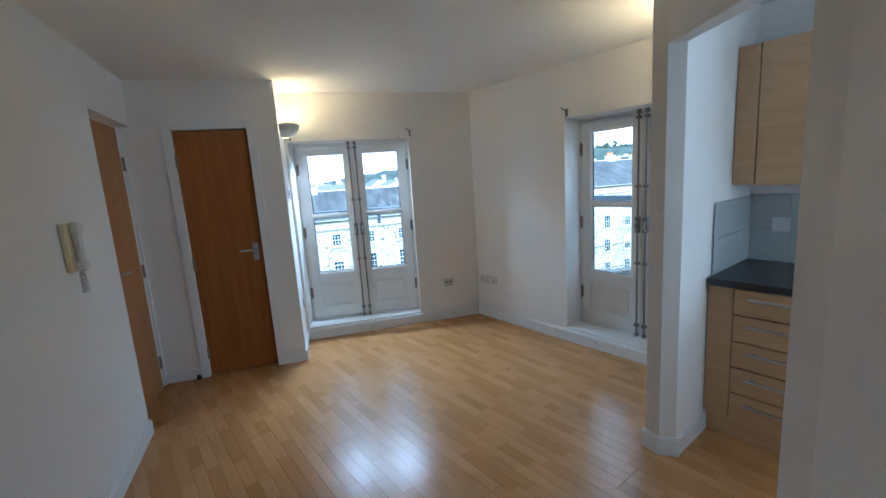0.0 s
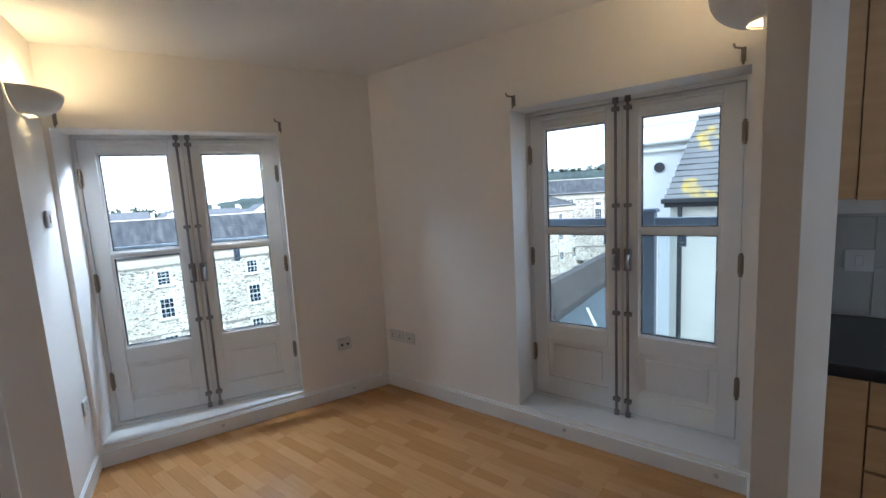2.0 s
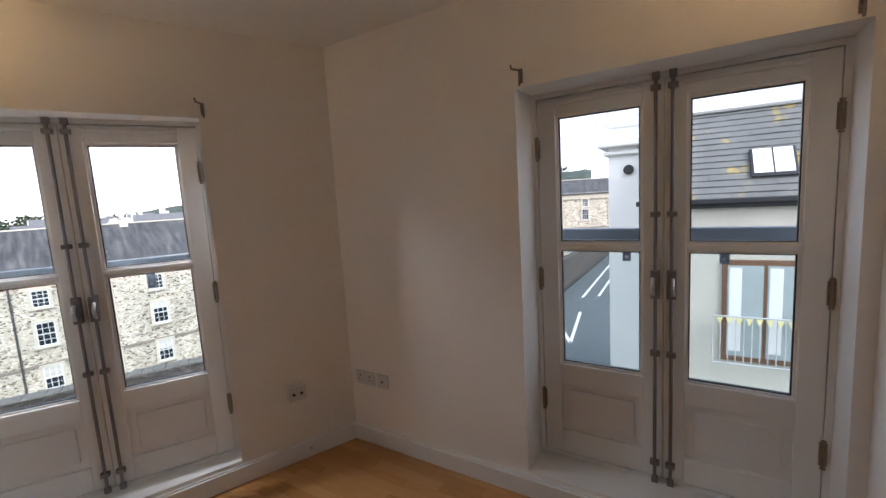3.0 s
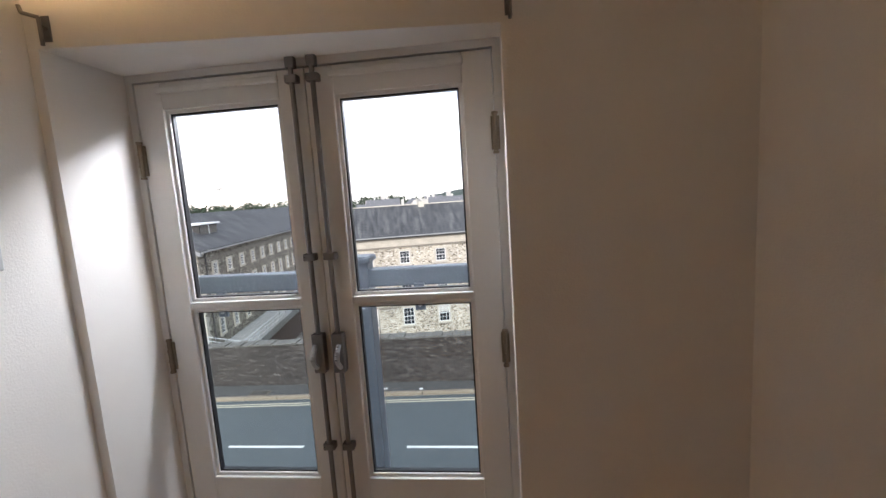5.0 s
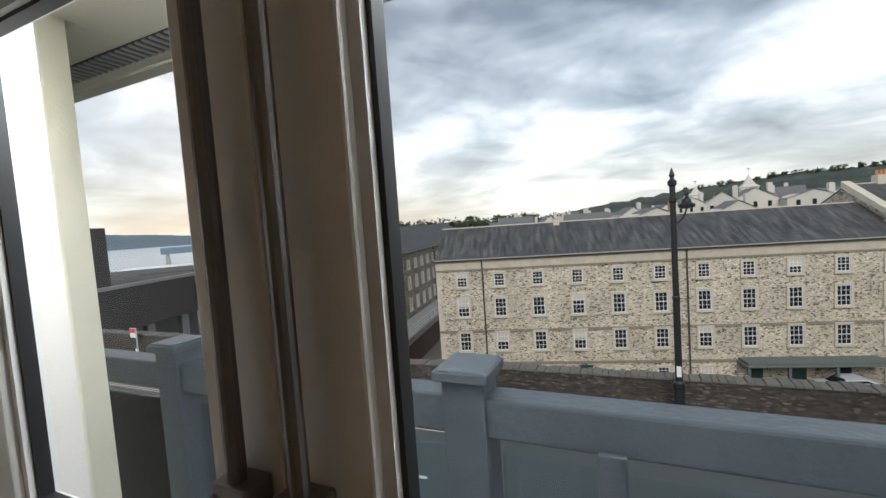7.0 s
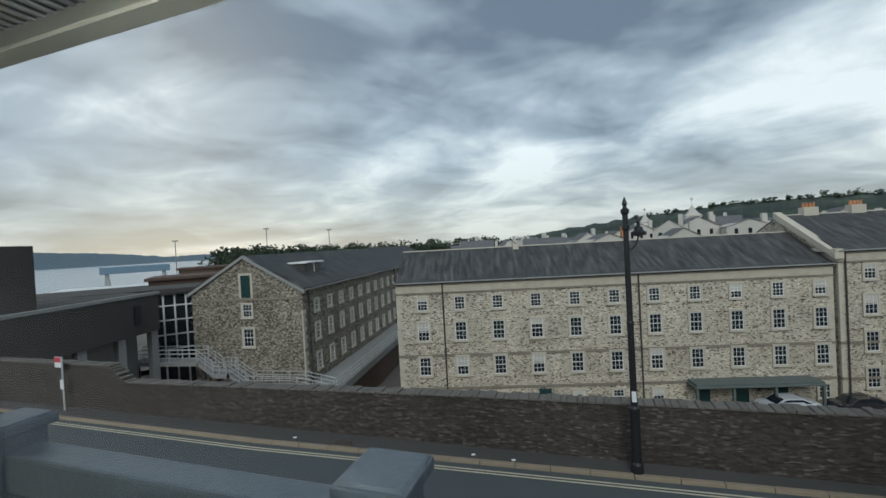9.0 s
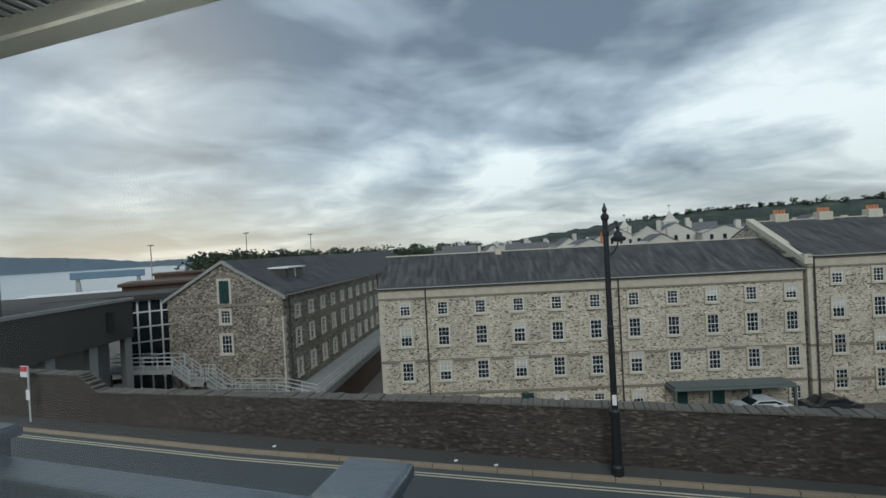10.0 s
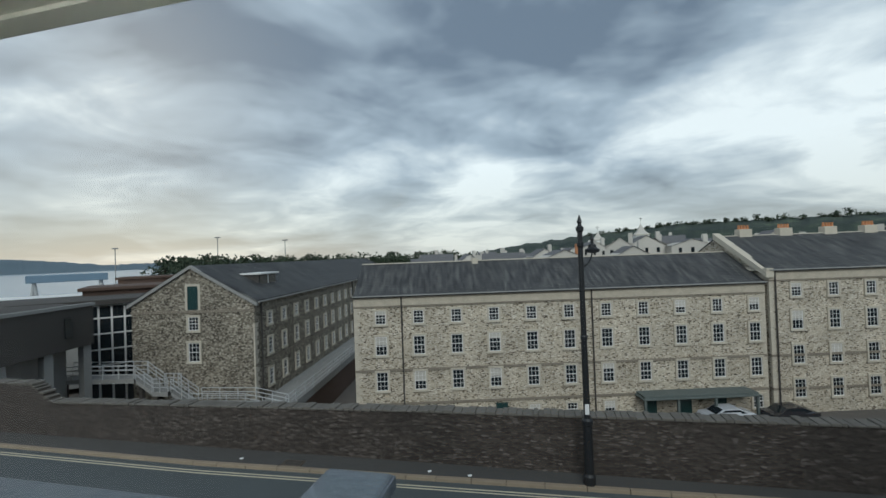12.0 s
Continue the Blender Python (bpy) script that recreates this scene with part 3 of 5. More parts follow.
# own y points away from the wall
wall_lamp(place(1.018, 3.13, 1.93, 0.13, -0.99))
lv_ = Vector((0.205 - 1.28, 2.025 + 2.5)).normalized()
lp_ = Vector((0.205, 2.025)) - lv_ * 1.75
wall_lamp(place(lp_.x, lp_.y, 1.90, lv_.x, lv_.y) @ pose(0, 0, 0, 0, 0, 180))
u = 0.42
wall_lamp(place(PN[0] + 0.87 * u, PN[1] + 0.493 * u, 1.93, 0.87, 0.493))


# ---- small fittings ----
def hook(m):
    bm = rod(bmesh.new(), (0, 0, 0), (0, -0.02, 0), 0.005, 8)
    rod(bm, (0, -0.02, -0.045), (0, -0.02, 0.02), 0.0045, 8)
    rod(bm, (0, -0.02, 0.02), (-0.03, -0.03, 0.028), 0.0045, 8)
    rod(bm, (-0.03, -0.03, 0.028), (-0.034, -0.03, 0.045), 0.0045, 8)
    box(bm, -0.009, -0.003, -0.03, 0.009, 0.0, 0.03)
    ob = link("curtain_hook", bm, M_BOLT)
    ob.matrix_basis = m
    return tagged(ob, "small grey metal curtain pole bracket on the wall", "bracket", "curtain brackets")


for x in (AL + 0.03, AR + 0.02):
    hook(place(x, wall_a(x), 1.975, 1, 0.1286))
for s in (BL_ + 0.03, BR_ - 0.03):
    q = wb_pt(s, 0)
    hook(place(q[0], q[1], 1.975, DX, DY))


def socket(name, label, m, w, h, kind):
    th = thing(name, label, "socket", m, "wall sockets")
    part("face_plate", bx(-w / 2, -0.011, -h / 2, w / 2, 0.0, h / 2, 0.004), M_PLASTIC, th)
    d = bmesh.new()
    if kind == "power":
        for cx in (-w / 4, w / 4) if w > 0.1 else (0,):
            d = bx(cx - 0.004, -0.0125, 0.008, cx + 0.004, -0.0105, 0.018)
            box(d, cx - 0.014, -0.0125, -0.012, cx - 0.008, -0.0105, -0.006)
            box(d, cx + 0.008, -0.0125, -0.012, cx + 0.014, -0.0105, -0.006)
            part("pin_holes", d, M_DARK, th)
    elif kind == "aerial":
        rod(d, (0, -0.016, 0), (0, -0.01, 0), 0.008, 12)
        part("jack", d, M_BOLT, th)
    elif kind == "switch":
        box(d, -0.012, -0.016, -0.02, 0.012, -0.010, 0.02, 0.002)
        part("rocker", d, M_PLASTIC, th)
    elif kind == "cooker":
        box(d, -0.012, -0.017, -0.012, 0.012, -0.010, 0.03, 0.002)
        part("red_rocker", d, M_RED, th, "red cooker switch")
    elif kind == "box":
        for cx in (-0.022, 0.022):
            part("jack", rod(bmesh.new(), (cx, -0.047, 0), (cx, -0.04, 0), 0.009, 10), M_DARK, th)
    return th


ya = wall_a(2.45)
s1 = socket("aerial_socket", "white surface-mounted aerial socket with two jacks", place(2.45, ya, 0.41, 1, 0.1286), 0.1, 0.085, "box")
part("back_box", bx(-0.05, -0.042, -0.042, 0.05, -0.011, 0.042, 0.003), M_PLASTIC, s1)
q = wb_pt(0.12, 0)
socket("double_socket", "white double power socket above the skirting", place(q[0], q[1], 0.41, DX, DY), 0.146, 0.086, "power")
q = wb_pt(0.255, 0)
socket("single_socket", "white telephone socket above the skirting", place(q[0], q[1], 0.41, DX, DY), 0.086, 0.086, "aerial")
socket("thermostat", "small white room thermostat on the wall", place(1.008, 3.23, 1.45, 0.13, -0.99) @ pose(0, 0, 0, 0, 0, 180), 0.085, 0.085, "switch")
socket("light_switch", "white power socket low on the wall", place(0.992, 3.33, 0.42, 0.13, -0.99) @ pose(0, 0, 0, 0, 0, 180), 0.086, 0.086, "power")
# round screw caps in the skirting
for pt, u, v in (((1.62, wall_a(1.62) - 0.0265), 1, 0.1286), (wb_pt(1.45, -0.0265), DX, DY), (wb_pt(2.2, -0.0265), DX, DY), ((2.5, wall_a(2.5) - 0.0265), 1, 0.1286)):
    c = rod(bmesh.new(), (0, 0.002, 0), (0, -0.006, 0), 0.011, 14)
    rod(c, (0, -0.006, 0), (0, -0.008, 0), 0.005, 10)
    ob = link("skirting_cap", c, M_STEEL)
    ob.matrix_basis = place(pt[0], pt[1], 0.055, u, v)
    tagged(ob, "round metal cap on the skirting board", "screw cap", "skirting caps")

# door entry phone on the corridor wall
wv = Vector((0.205 - 1.28, 2.025 + 2.5)).normalized()
pp = Vector((0.205, 2.025)) - wv * 0.62
ic = thing("door_entry_phone", "cream wall-mounted entry phone with hanging handset", "intercom", place(pp.x, pp.y, 1.30, wv.x, wv.y))
part("cradle", bx(-0.05, -0.03, -0.11, 0.035, 0.0, 0.12, 0.008), M_CREAM, ic)
hs = bx(-0.015, -0.06, -0.1, 0.03, -0.03, 0.115, 0.012)
box(hs, -0.018, -0.07, 0.065, 0.034, -0.025, 0.12, 0.012)
box(hs, -0.018, -0.07, -0.11, 0.034, -0.025, -0.06, 0.012)
part("handset", hs, M_PLASTIC, ic, "off-white handset")
cd = bmesh.new()
for i in range(40):
    f0 = lambda k: (0.035 + 0.014 * math.cos(k * 1.3), -0.03 + 0.014 * math.sin(k * 1.3), -0.12 - 0.10 * k / 40)
    rod(cd, f0(i), f0(i + 1), 0.003, 5)
part("coiled_cord", cd, M_PLASTIC, ic)
wp = thing("wall_plate", "small white blank wall plate", "plate", place(pp.x + wv.x * 0.1, pp.y + wv.y * 0.1, 1.33, wv.x, wv.y))
part("face_plate", bx(-0.035, -0.012, -0.045, 0.035, 0.0, 0.045, 0.003), M_PLASTIC, wp)


# ---- kitchen ----
KS = 2.482
mk = place(*wb_pt(KS, 0), 0, DX, DY)          # own x along the wall, y out of the room
KF = -0.60
cu = thing("drawer_unit", "maple veneer base unit with five drawers and bar handles", "cabinet", mk)
part("carcass", bx(0.0, KF + 0.02, 0.13, 0.66, -0.01, 0.86), M_MAPLE, cu)
part("filler_panel", bx(0.0, KF, 0.13, 0.118, KF + 0.02, 0.86, 0.001), M_MAPLE, cu)
part("plinth", bx(0.0, KF + 0.045, 0.0, 0.66, KF + 0.06, 0.13), M_MAPLE, cu)
zs = [0.135, 0.28, 0.425, 0.57, 0.715, 0.855]
for a, b in zip(zs, zs[1:]):
    dr = part("drawer_front", bx(0.122, KF - 0.0, a + 0.005, 0.658, KF + 0.019, b - 0.005, 0.0015), M_MAPLE, cu)
    h = rod(bmesh.new(), (0.19, KF - 0.028, (a + b) / 2 + 0.025), (0.60, KF - 0.028, (a + b) / 2 + 0.025), 0.0075)
    for hx in (0.22, 0.57):
        rod(h, (hx, KF - 0.028, (a + b) / 2 + 0.025), (hx, KF, (a + b) / 2 + 0.025), 0.005)
    part("bar_handle", h, M_STEEL, dr, "slim steel bar handle")
c2 = thing("base_unit", "maple veneer kitchen base unit with a door", "cabinet", mk)
part("carcass", bx(0.664, KF + 0.02, 0.13, 1.9, -0.01, 0.86), M_MAPLE, c2)
part("door", bx(0.667, KF, 0.135, 1.26, KF + 0.019, 0.855, 0.0015), M_MAPLE, c2)
part("door", bx(1.266, KF, 0.135, 1.896, KF + 0.019, 0.855, 0.0015), M_MAPLE, c2)
part("plinth", bx(0.664, KF + 0.045, 0.0, 1.9, KF + 0.06, 0.13), M_MAPLE, c2)
wt_ob = link("worktop", bx(0.0, KF - 0.03, 0.861, 1.9, -0.012, 0.899, 0.004), M_WORKTOP)
wt_ob.matrix_basis = mk
tagged(wt_ob, "black laminate kitchen worktop on the base units", "worktop")
uc = thing("wall_cabinet", "maple veneer kitchen wall cabinet", "cabinet", mk)
part("carcass", bx(0.0, -0.30, 1.37, 1.3, -0.004, 2.09), M_MAPLE, uc)
part("filler_panel", bx(0.0, -0.322, 1.37, 0.10, -0.302, 2.09, 0.001), M_MAPLE, uc)
part("door", bx(0.104, -0.322, 1.365, 0.70, -0.302, 2.09, 0.0015), M_MAPLE, uc)
part("door", bx(0.704, -0.322, 1.365, 1.298, -0.302, 2.09, 0.0015), M_MAPLE, uc)
bk = structure("wall_tile_bed", bx(0.0, -0.004, 0.9, 1.9, -0.001, 1.3, m=mk), M_GROUT)
for wname, ln, fn in (("back", 1.9, lambda a, b, z: ((a, -0.010, z), (b, -0.004, z + 0.147))), ("side", 0.6, None)):
    n = int(ln / 0.15)
    for i in range(n):
        for j in range(2):
            z = 0.902 + j * 0.195
            if wname == "back":
                t_ = bx(i * 0.2 + 0.002, -0.010, z, i * 0.2 + 0.198, -0.004, z + 0.192, 0.0015) if i * 0.2 < 1.7 else None
            else:
                t_ = bx(0.0008, -0.56 + i * 0.185, z, 0.007, -0.56 + i * 0.185 + 0.182, z + 0.192, 0.0015) if i < 3 else None
            if t_:
                ob = part("tile", t_, M_TILE, bk)
                ob.matrix_basis = mk
for x, kd, wdt in ((0.16, "switch", 0.086), (0.30, "switch", 0.086), (0.47, "cooker", 0.146)):
    socket("kitchen_switch", "white kitchen switch plate on grey tiles", mk @ Matrix.Translation((x, -0.010, 1.12)), wdt if kd != "cooker" else 0.1, 0.086 if kd != "cooker" else 0.146, kd)

# ---- outside the windows: sill wall, soffit, railing ----
structure("outer_wall", prism([(-1.2, 3.825), (0.83, 3.825), (0.83, 3.9), (0.80, 3.96), (-1.2, 3.96)], -5.4, 2.6), M_RENDER, "cream rendered outer wall")
structure("outer_wall_low", prism([(-1.2, -2.6), (5.6, -2.6), (5.6, 0.6), (3.06, 3.82), (-1.2, 3.82)], -5.4, -0.3), M_RENDER)
structure("balcony_slab", prism([(0.3, 3.83), (3.1, 3.83), (3.1, 4.3), (0.3, 4.3)], -0.2, 0.02), M_CONC2, "narrow balcony slab")
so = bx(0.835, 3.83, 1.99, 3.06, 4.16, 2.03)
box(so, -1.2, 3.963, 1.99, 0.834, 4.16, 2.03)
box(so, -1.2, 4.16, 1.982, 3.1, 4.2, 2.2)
# Cream set darker than the render: the underside's shade is put into it.
structure("soffit", so, mat("shade_toned_cream_soffit", (0.52, 0.49, 0.41), 0.7, 0.1, 3, 0.1, 60), "cream eaves soffit, colour darkened for shade")
gr = tagged(link("soffit_vent", bx(-1.0, 4.06, 1.985, 3.0, 4.12, 1.989), M_DARK), "black slotted ventilation strip in the soffit", "vent")
sl = bmesh.new()
for i in range(160):
    box(sl, -1.0 + i * 0.025, 4.06, 1.982, -1.0 + i * 0.025 + 0.01, 4.12, 1.986)
part("slats", sl, M_CONC2, gr)

RY, RZ = 4.2, 1.277


def railing(name, label, m, length, posts, braces):
    th = thing(name, label, "railing", m, "juliet railings")
    for x in posts:
        po = part("post", bx(x - 0.042, -0.042, -1.25, x + 0.042, 0.042, 0.0 - 0.022, 0.004), M_RAIL, th)
        cp = bx(x - 0.055, -0.055, -0.024, x + 0.055, 0.055, -0.004, 0.003)
        r = bmesh.ops.create_cone(cp, cap_ends=True, segments=4, radius1=0.072, radius2=0.066, depth=0.004)
        bmesh.ops.transform(cp, matrix=Matrix.Translation((x, 0, -0.001)) @ Matrix.Rotation(radians(45), 4, "Z"), verts=r["verts"])
        part("post_cap", cp, M_RAIL, po)
    part("top_rail", bx(0, -0.033, -0.132, length, 0.033, -0.056, 0.006), M_RAIL, th)
    part("bottom_rail", bx(0, -0.02, -1.16, length, 0.02, -1.12, 0.004), M_RAIL, th)
    for x in braces:
        b = part("bracket", bx(x - 0.022, -0.05, -0.235, x + 0.022, -0.036, -0.12, 0.003), M_RAIL, th)
        s = rod(bmesh.new(), (x, -0.056, -0.21), (x, -0.048, -0.21), 0.009, 12)
        part("bolt_head", s, M_STEEL, b)
    edges = [-0.0] + list(posts) + [length]
    for a, b in zip(edges, edges[1:]):
        if b - a > 0.25:
            g = bx(a + 0.06, -0.006, -1.1, b - 0.06, 0.006, -0.175)
            o = part("glass_panel", g, M_BGLASS, th, "clear glass balustrade panel")
            o.visible_shadow = False
    return th


railing("balcony_railing", "grey painted steel railing with glass panels", place(-0.2, RY, RZ, 1, 0), 3.2, (0.872, 1.725, 2.65), (1.1, 1.98, 0.3))
q = wb_pt(BL_ - 0.6, 0.72)
railing("balcony_railing", "grey painted steel railing with glass panels", place(q[0], q[1], RZ + 0.023, DX, DY), 2.3, (0.05, 1.2, 2.25), (0.95, 1.4))


# ---- street ----
structure("ground", prism([(-3000, -3000), (3000, -3000), (3000, 3000), (-3000, 3000)], -20, -14.3), M_GROUND)
road = prism([(-70, 6.5), (16, 6.5), (60, 34), (56, 42), (14, 16.9), (8, 16.6), (-10, 15.85), (-70, 15.6)], -5.9, -5.35)
structure("road", road, M_ROAD, "grey asphalt street")
structure("road_side", prism([(-70, -30), (16, -30), (60, 34), (16, 6.5), (-70, 6.5)], -5.9, -5.36), M_ROAD)
structure("pavement", prism([(-70, 15.75), (-10, 16.0), (8, 16.75), (14, 17.05), (14, 17.7), (-70, 17.7)], -5.9, -5.25), M_PAVE, "narrow dark asphalt pavement")
structure("embankment", prism([(-70, 17.5), (14, 17.7), (56, 42.2), (56, 44.5), (12, 19.5), (-70, 19.2)], -13.7, -5.3), M_PAVE)


def ky(x):
    return 15.6 + (x + 70) / 60 * 0.25 if x < -10 else (15.85 + (x + 10) / 18 * 0.75 if x < 8 else 16.6 + (x - 8) / 6 * 0.3)


kb = thing("kerb", "worn granite kerb stones", "kerb", kind="structure")
x = -40.0
while x < 13:
    L = 0.9 + 0.3 * random.random()
    m = place(x, ky(x), -5.25, L, ky(x + L) - ky(x))
    o = part("kerb_stone", bx(0.008, 0, -0.2, L - 0.008, 0.16, 0.006 + 0.006 * random.random(), 0.012), M_KERB, kb)
    o.matrix_basis = m
    x += L
dc = thing("drain_cover", "rusty iron drain cover in the pavement", "drain cover", place(-6.6, 16.35, -5.25, 1, 0.04))
part("frame", bx(-0.36, -0.2, 0.0, 0.36, 0.2, 0.012, 0.003), M_BRASS, dc)
for k in range(5):
    part("bar", bx(-0.3, -0.15 + 0.065 * k, 0.012, 0.3, -0.115 + 0.065 * k, 0.02), M_CONC, dc)
for lx, ly in ((-8.6, 16.35), (-1.9, 16.55), (-0.6, 16.5)):
    lt = tagged(link("litter", bx(-0.06, -0.04, 0.0, 0.06, 0.04, 0.03, 0.008), M_SIGN), "scrap of white litter on the pavement", "litter", "litter scraps")
    lt.matrix_basis = place(lx, ly, -5.248, 1, 0.5)
# painted lines
ln = bmesh.new()
for off, w in ((-0.46, 0.055), (-0.32, 0.055)):
    for i in range(60):
        a, b = -60 + i * 1.2, -60 + (i + 1) * 1.2
        prism([(a, ky(a) + off), (b, ky(b) + off), (b, ky(b) + off + w), (a, ky(a) + off + w)], -5.349, -5.345, ln)
tagged(link("double_line", ln, M_YELLOW), "faded cream double line along the kerb", "road marking", "", "structure")
lc = bmesh.new()
for a in (-27, -21.5, -16.0, -10.6, -5.8, -0.5, 4.7):
    box(lc, a, 13.15, -5.349, a + 2.3, 13.25, -5.345)
for a, b in (((22, 20), (40, 31.5)), ((23, 19.6), (41, 31.1)), ((15.5, 14.6), (19.5, 17.8)), ((15.5, 14.6), (18.6, 19.0)), ((21, 17), (24.5, 17.9)), ((20.5, 14.5), (23, 17))):
    va, vb = Vector(a), Vector(b)
    d = (vb - va).normalized()
    n = Vector((-d.y, d.x)) * 0.07
    prism([va - n, vb - n, vb + n, va + n], -5.349, -5.345, lc)
tagged(link("road_lines", lc, M_LINE), "white painted road markings", "road marking", "", "structure")

# boundary wall with rough coping stones
bw = thing("boundary_wall", "dark stone boundary wall with rough coping", "wall", kind="structure")
wl = bmesh.new()


def wy(x):
    return 16.75 + (x + 24) * 0.016


def wtop(x):
    if x < -19.2:
        return -3.2
    if x < -17.8:
        u = (x + 19.2) / 1.4
        return -3.2 - 0.7 * u * u * (3 - 2 * u)
    return -3.9 + 0.0205 * (x + 17.8) if x < -2.4 else -3.584 + 0.011 * (x + 2.4)


xs = [-70, -40, -19.2, -18.9, -18.6, -18.3, -18.0, -17.8, -2.4, 14]
for a, b in zip(xs, xs[1:]):
    vs = [(a, wy(a), -5.3), (b, wy(b), -5.3), (b, wy(b), wtop(b)), (a, wy(a), wtop(a))]
    v0 = [wl.verts.new(v) for v in vs]
    v1 = [wl.verts.new((v[0], v[1] + 0.45, v[2])) for v in vs]
    wl.faces.new(v0)
    wl.faces.new(v1[::-1])
    wl.faces.new((v0[3], v0[2], v1[2], v1[3]))
prism([(14, wy(14)), (56, 42.3), (55.6, 42.8), (13.8, wy(14) + 0.45)], -5.3, -3.45, wl)
part("wall_face", wl, M_WALLSTONE, bw)
x = -38.0
k = 0
while x < 14:
    L = 0.14 + 0.2 * random.random()
    hh = 0.03 + 0.06 * random.random()
    bm = bx(0.006, -0.03 - 0.03 * random.random(), -0.02, L - 0.006, 0.48, hh, 0.018)
    o = part("coping_stone", bm, M_COPING, bw)
    o.matrix_basis = Matrix.Translation((x, wy(x), wtop(x + L / 2))) @ Matrix.Rotation(0.04 * (random.random() - 0.5), 4, "Y")
    x += L


# ---- stone buildings ----
def sash_meshes(w, h):
    """Meshes shared by the windows of one size: stone surround, sill, sash frame, glass."""
    s = bmesh.new()
    e = 0.17
    box(s, -w / 2 - e, -0.12, -0.02, -w / 2, 0.05, h + e)
    box(s, w / 2, -0.12, -0.02, w / 2 + e, 0.05, h + e)
    box(s, -w / 2, -0.12, h, w / 2, 0.05, h + e)
    box(s, -w / 2 - e - 0.05, -0.18, -0.18, w / 2 + e + 0.05, 0.05, -0.02)
    f = bmesh.new()
    t = 0.06
    box(f, -w / 2, -0.07, 0, -w / 2 + t, -0.01, h)
    box(f, w / 2 - t, -0.07, 0, w / 2, -0.01, h)
    box(f, -w / 2 + t, -0.07, 0, w / 2 - t, -0.01, t)
    box(f, -w / 2 + t, -0.07, h - t, w / 2 - t, -0.01, h)
    box(f, -w / 2 + t, -0.08, h / 2 - 0.03, w / 2 - t, -0.01, h / 2 + 0.03)
    for i in (1, 2):
        xx = -w / 2 + w * i / 3
        box(f, xx - 0.016, -0.05, t, xx + 0.016, -0.01, h - t)
    for q in (0.25, 0.75):
        box(f, -w / 2 + t, -0.05, h * q - 0.014, w / 2 - t, -0.01, h * q + 0.014)
    g = bx(-w / 2, -0.025, 0, w / 2, 0.02, h)
    out = []
    for nm, bm, ma in (("surround", s, M_ASHLAR), ("sash_frame", f, M_SASH), ("pane", g, M_DGLASS)):
        me = bpy.data.meshes.new(nm)
        bm.to_mesh(me)
        bm.free()
        me.materials.append(ma)
        out.append((nm, me))
    return out


def sash_window(meshes, parent, x, z, y=0.0, rot=0.0, blind=0.0, size=(0.85, 1.35)):
    root = new("window", meshes[1][1])
    root.parent = parent
    root.matrix_basis = Matrix.Translation((x, y, z)) @ Matrix.Rotation(rot, 4, "Z")
    for nm, me in (meshes[0], meshes[2]):
        o = new(nm, me)
        o.parent = root
    if blind:
        b = part("blind", bx(-size[0] / 2 + 0.05, -0.045, size[1] * (1 - blind), size[0] / 2 - 0.05, -0.028, size[1] - 0.05), M_TOWN, root)
    return root


def pitched_roof(L, D, z0, z1, over=0.25, hip=0.0, gable=True):
    bm = bmesh.new()
    t = 0.18
    a = [(-0.0, -over, z0), (L, -over, z0), (L - hip, D / 2, z1), (hip, D / 2, z1), (0, D + over, z0), (L, D + over, z0)]
    v = [bm.verts.new(p) for p in a]
    w = [bm.verts.new((p[0], p[1], p[2] - t)) for p in a]
    for q in ((0, 1, 2, 3), (3, 2, 5, 4)):
        bm.faces.new([v[i] for i in q])
        bm.faces.new([w[i] for i in q[::-1]])
    if hip:
        bm.faces.new((v[0], v[3], v[4]))
        bm.faces.new((v[1], v[5], v[2]))
    for i, j in ((0, 1), (4, 5), (0, 3), (3, 4), (1, 2), (2, 5)):
        bm.faces.new((v[i], v[j], w[j], w[i]))
    bmesh.ops.recalc_face_normals(bm, faces=bm.faces)
    return bm


def slate_lines(parent, L, D, z0, z1, over, step=0.28):
    """Courses of slates as thin steps up the near slope."""
    n = Vector((D / 2 + over, z1 - z0))
    ln_ = n.length
    bm = bmesh.new()
    k = int(ln_ / step)
    for i in range(k):
        a, b = i / k, (i + 1) / k
        y0_, y1_ = -over + (D / 2 + over) * a, -over + (D / 2 + over) * b
        q0, q1 = z0 + (z1 - z0) * a, z0 + (z1 - z0) * b
        vs = [bm.verts.new(c) for c in ((0.05, y0_, q0 + 0.03), (L - 0.05, y0_, q0 + 0.03), (L - 0.05, y1_, q1 + 0.008), (0.05, y1_, q1 + 0.008))]
        bm.faces.new(vs)
        lo = [bm.verts.new(c) for c in ((0.05, y0_, q0), (L - 0.05, y0_, q0))]
        bm.faces.new((lo[0], lo[1], vs[1], vs[0]))
    return part("slates", bm, M_SLATE, parent)


BIG = sash_meshes(1.05, 1.7)
SMALL = sash_meshes(0.95, 1.2)
NARROW = sash_meshes(0.8, 1.5)
NARROW_LOW = sash_meshes(0.8, 1.1)
BASE = -14.3


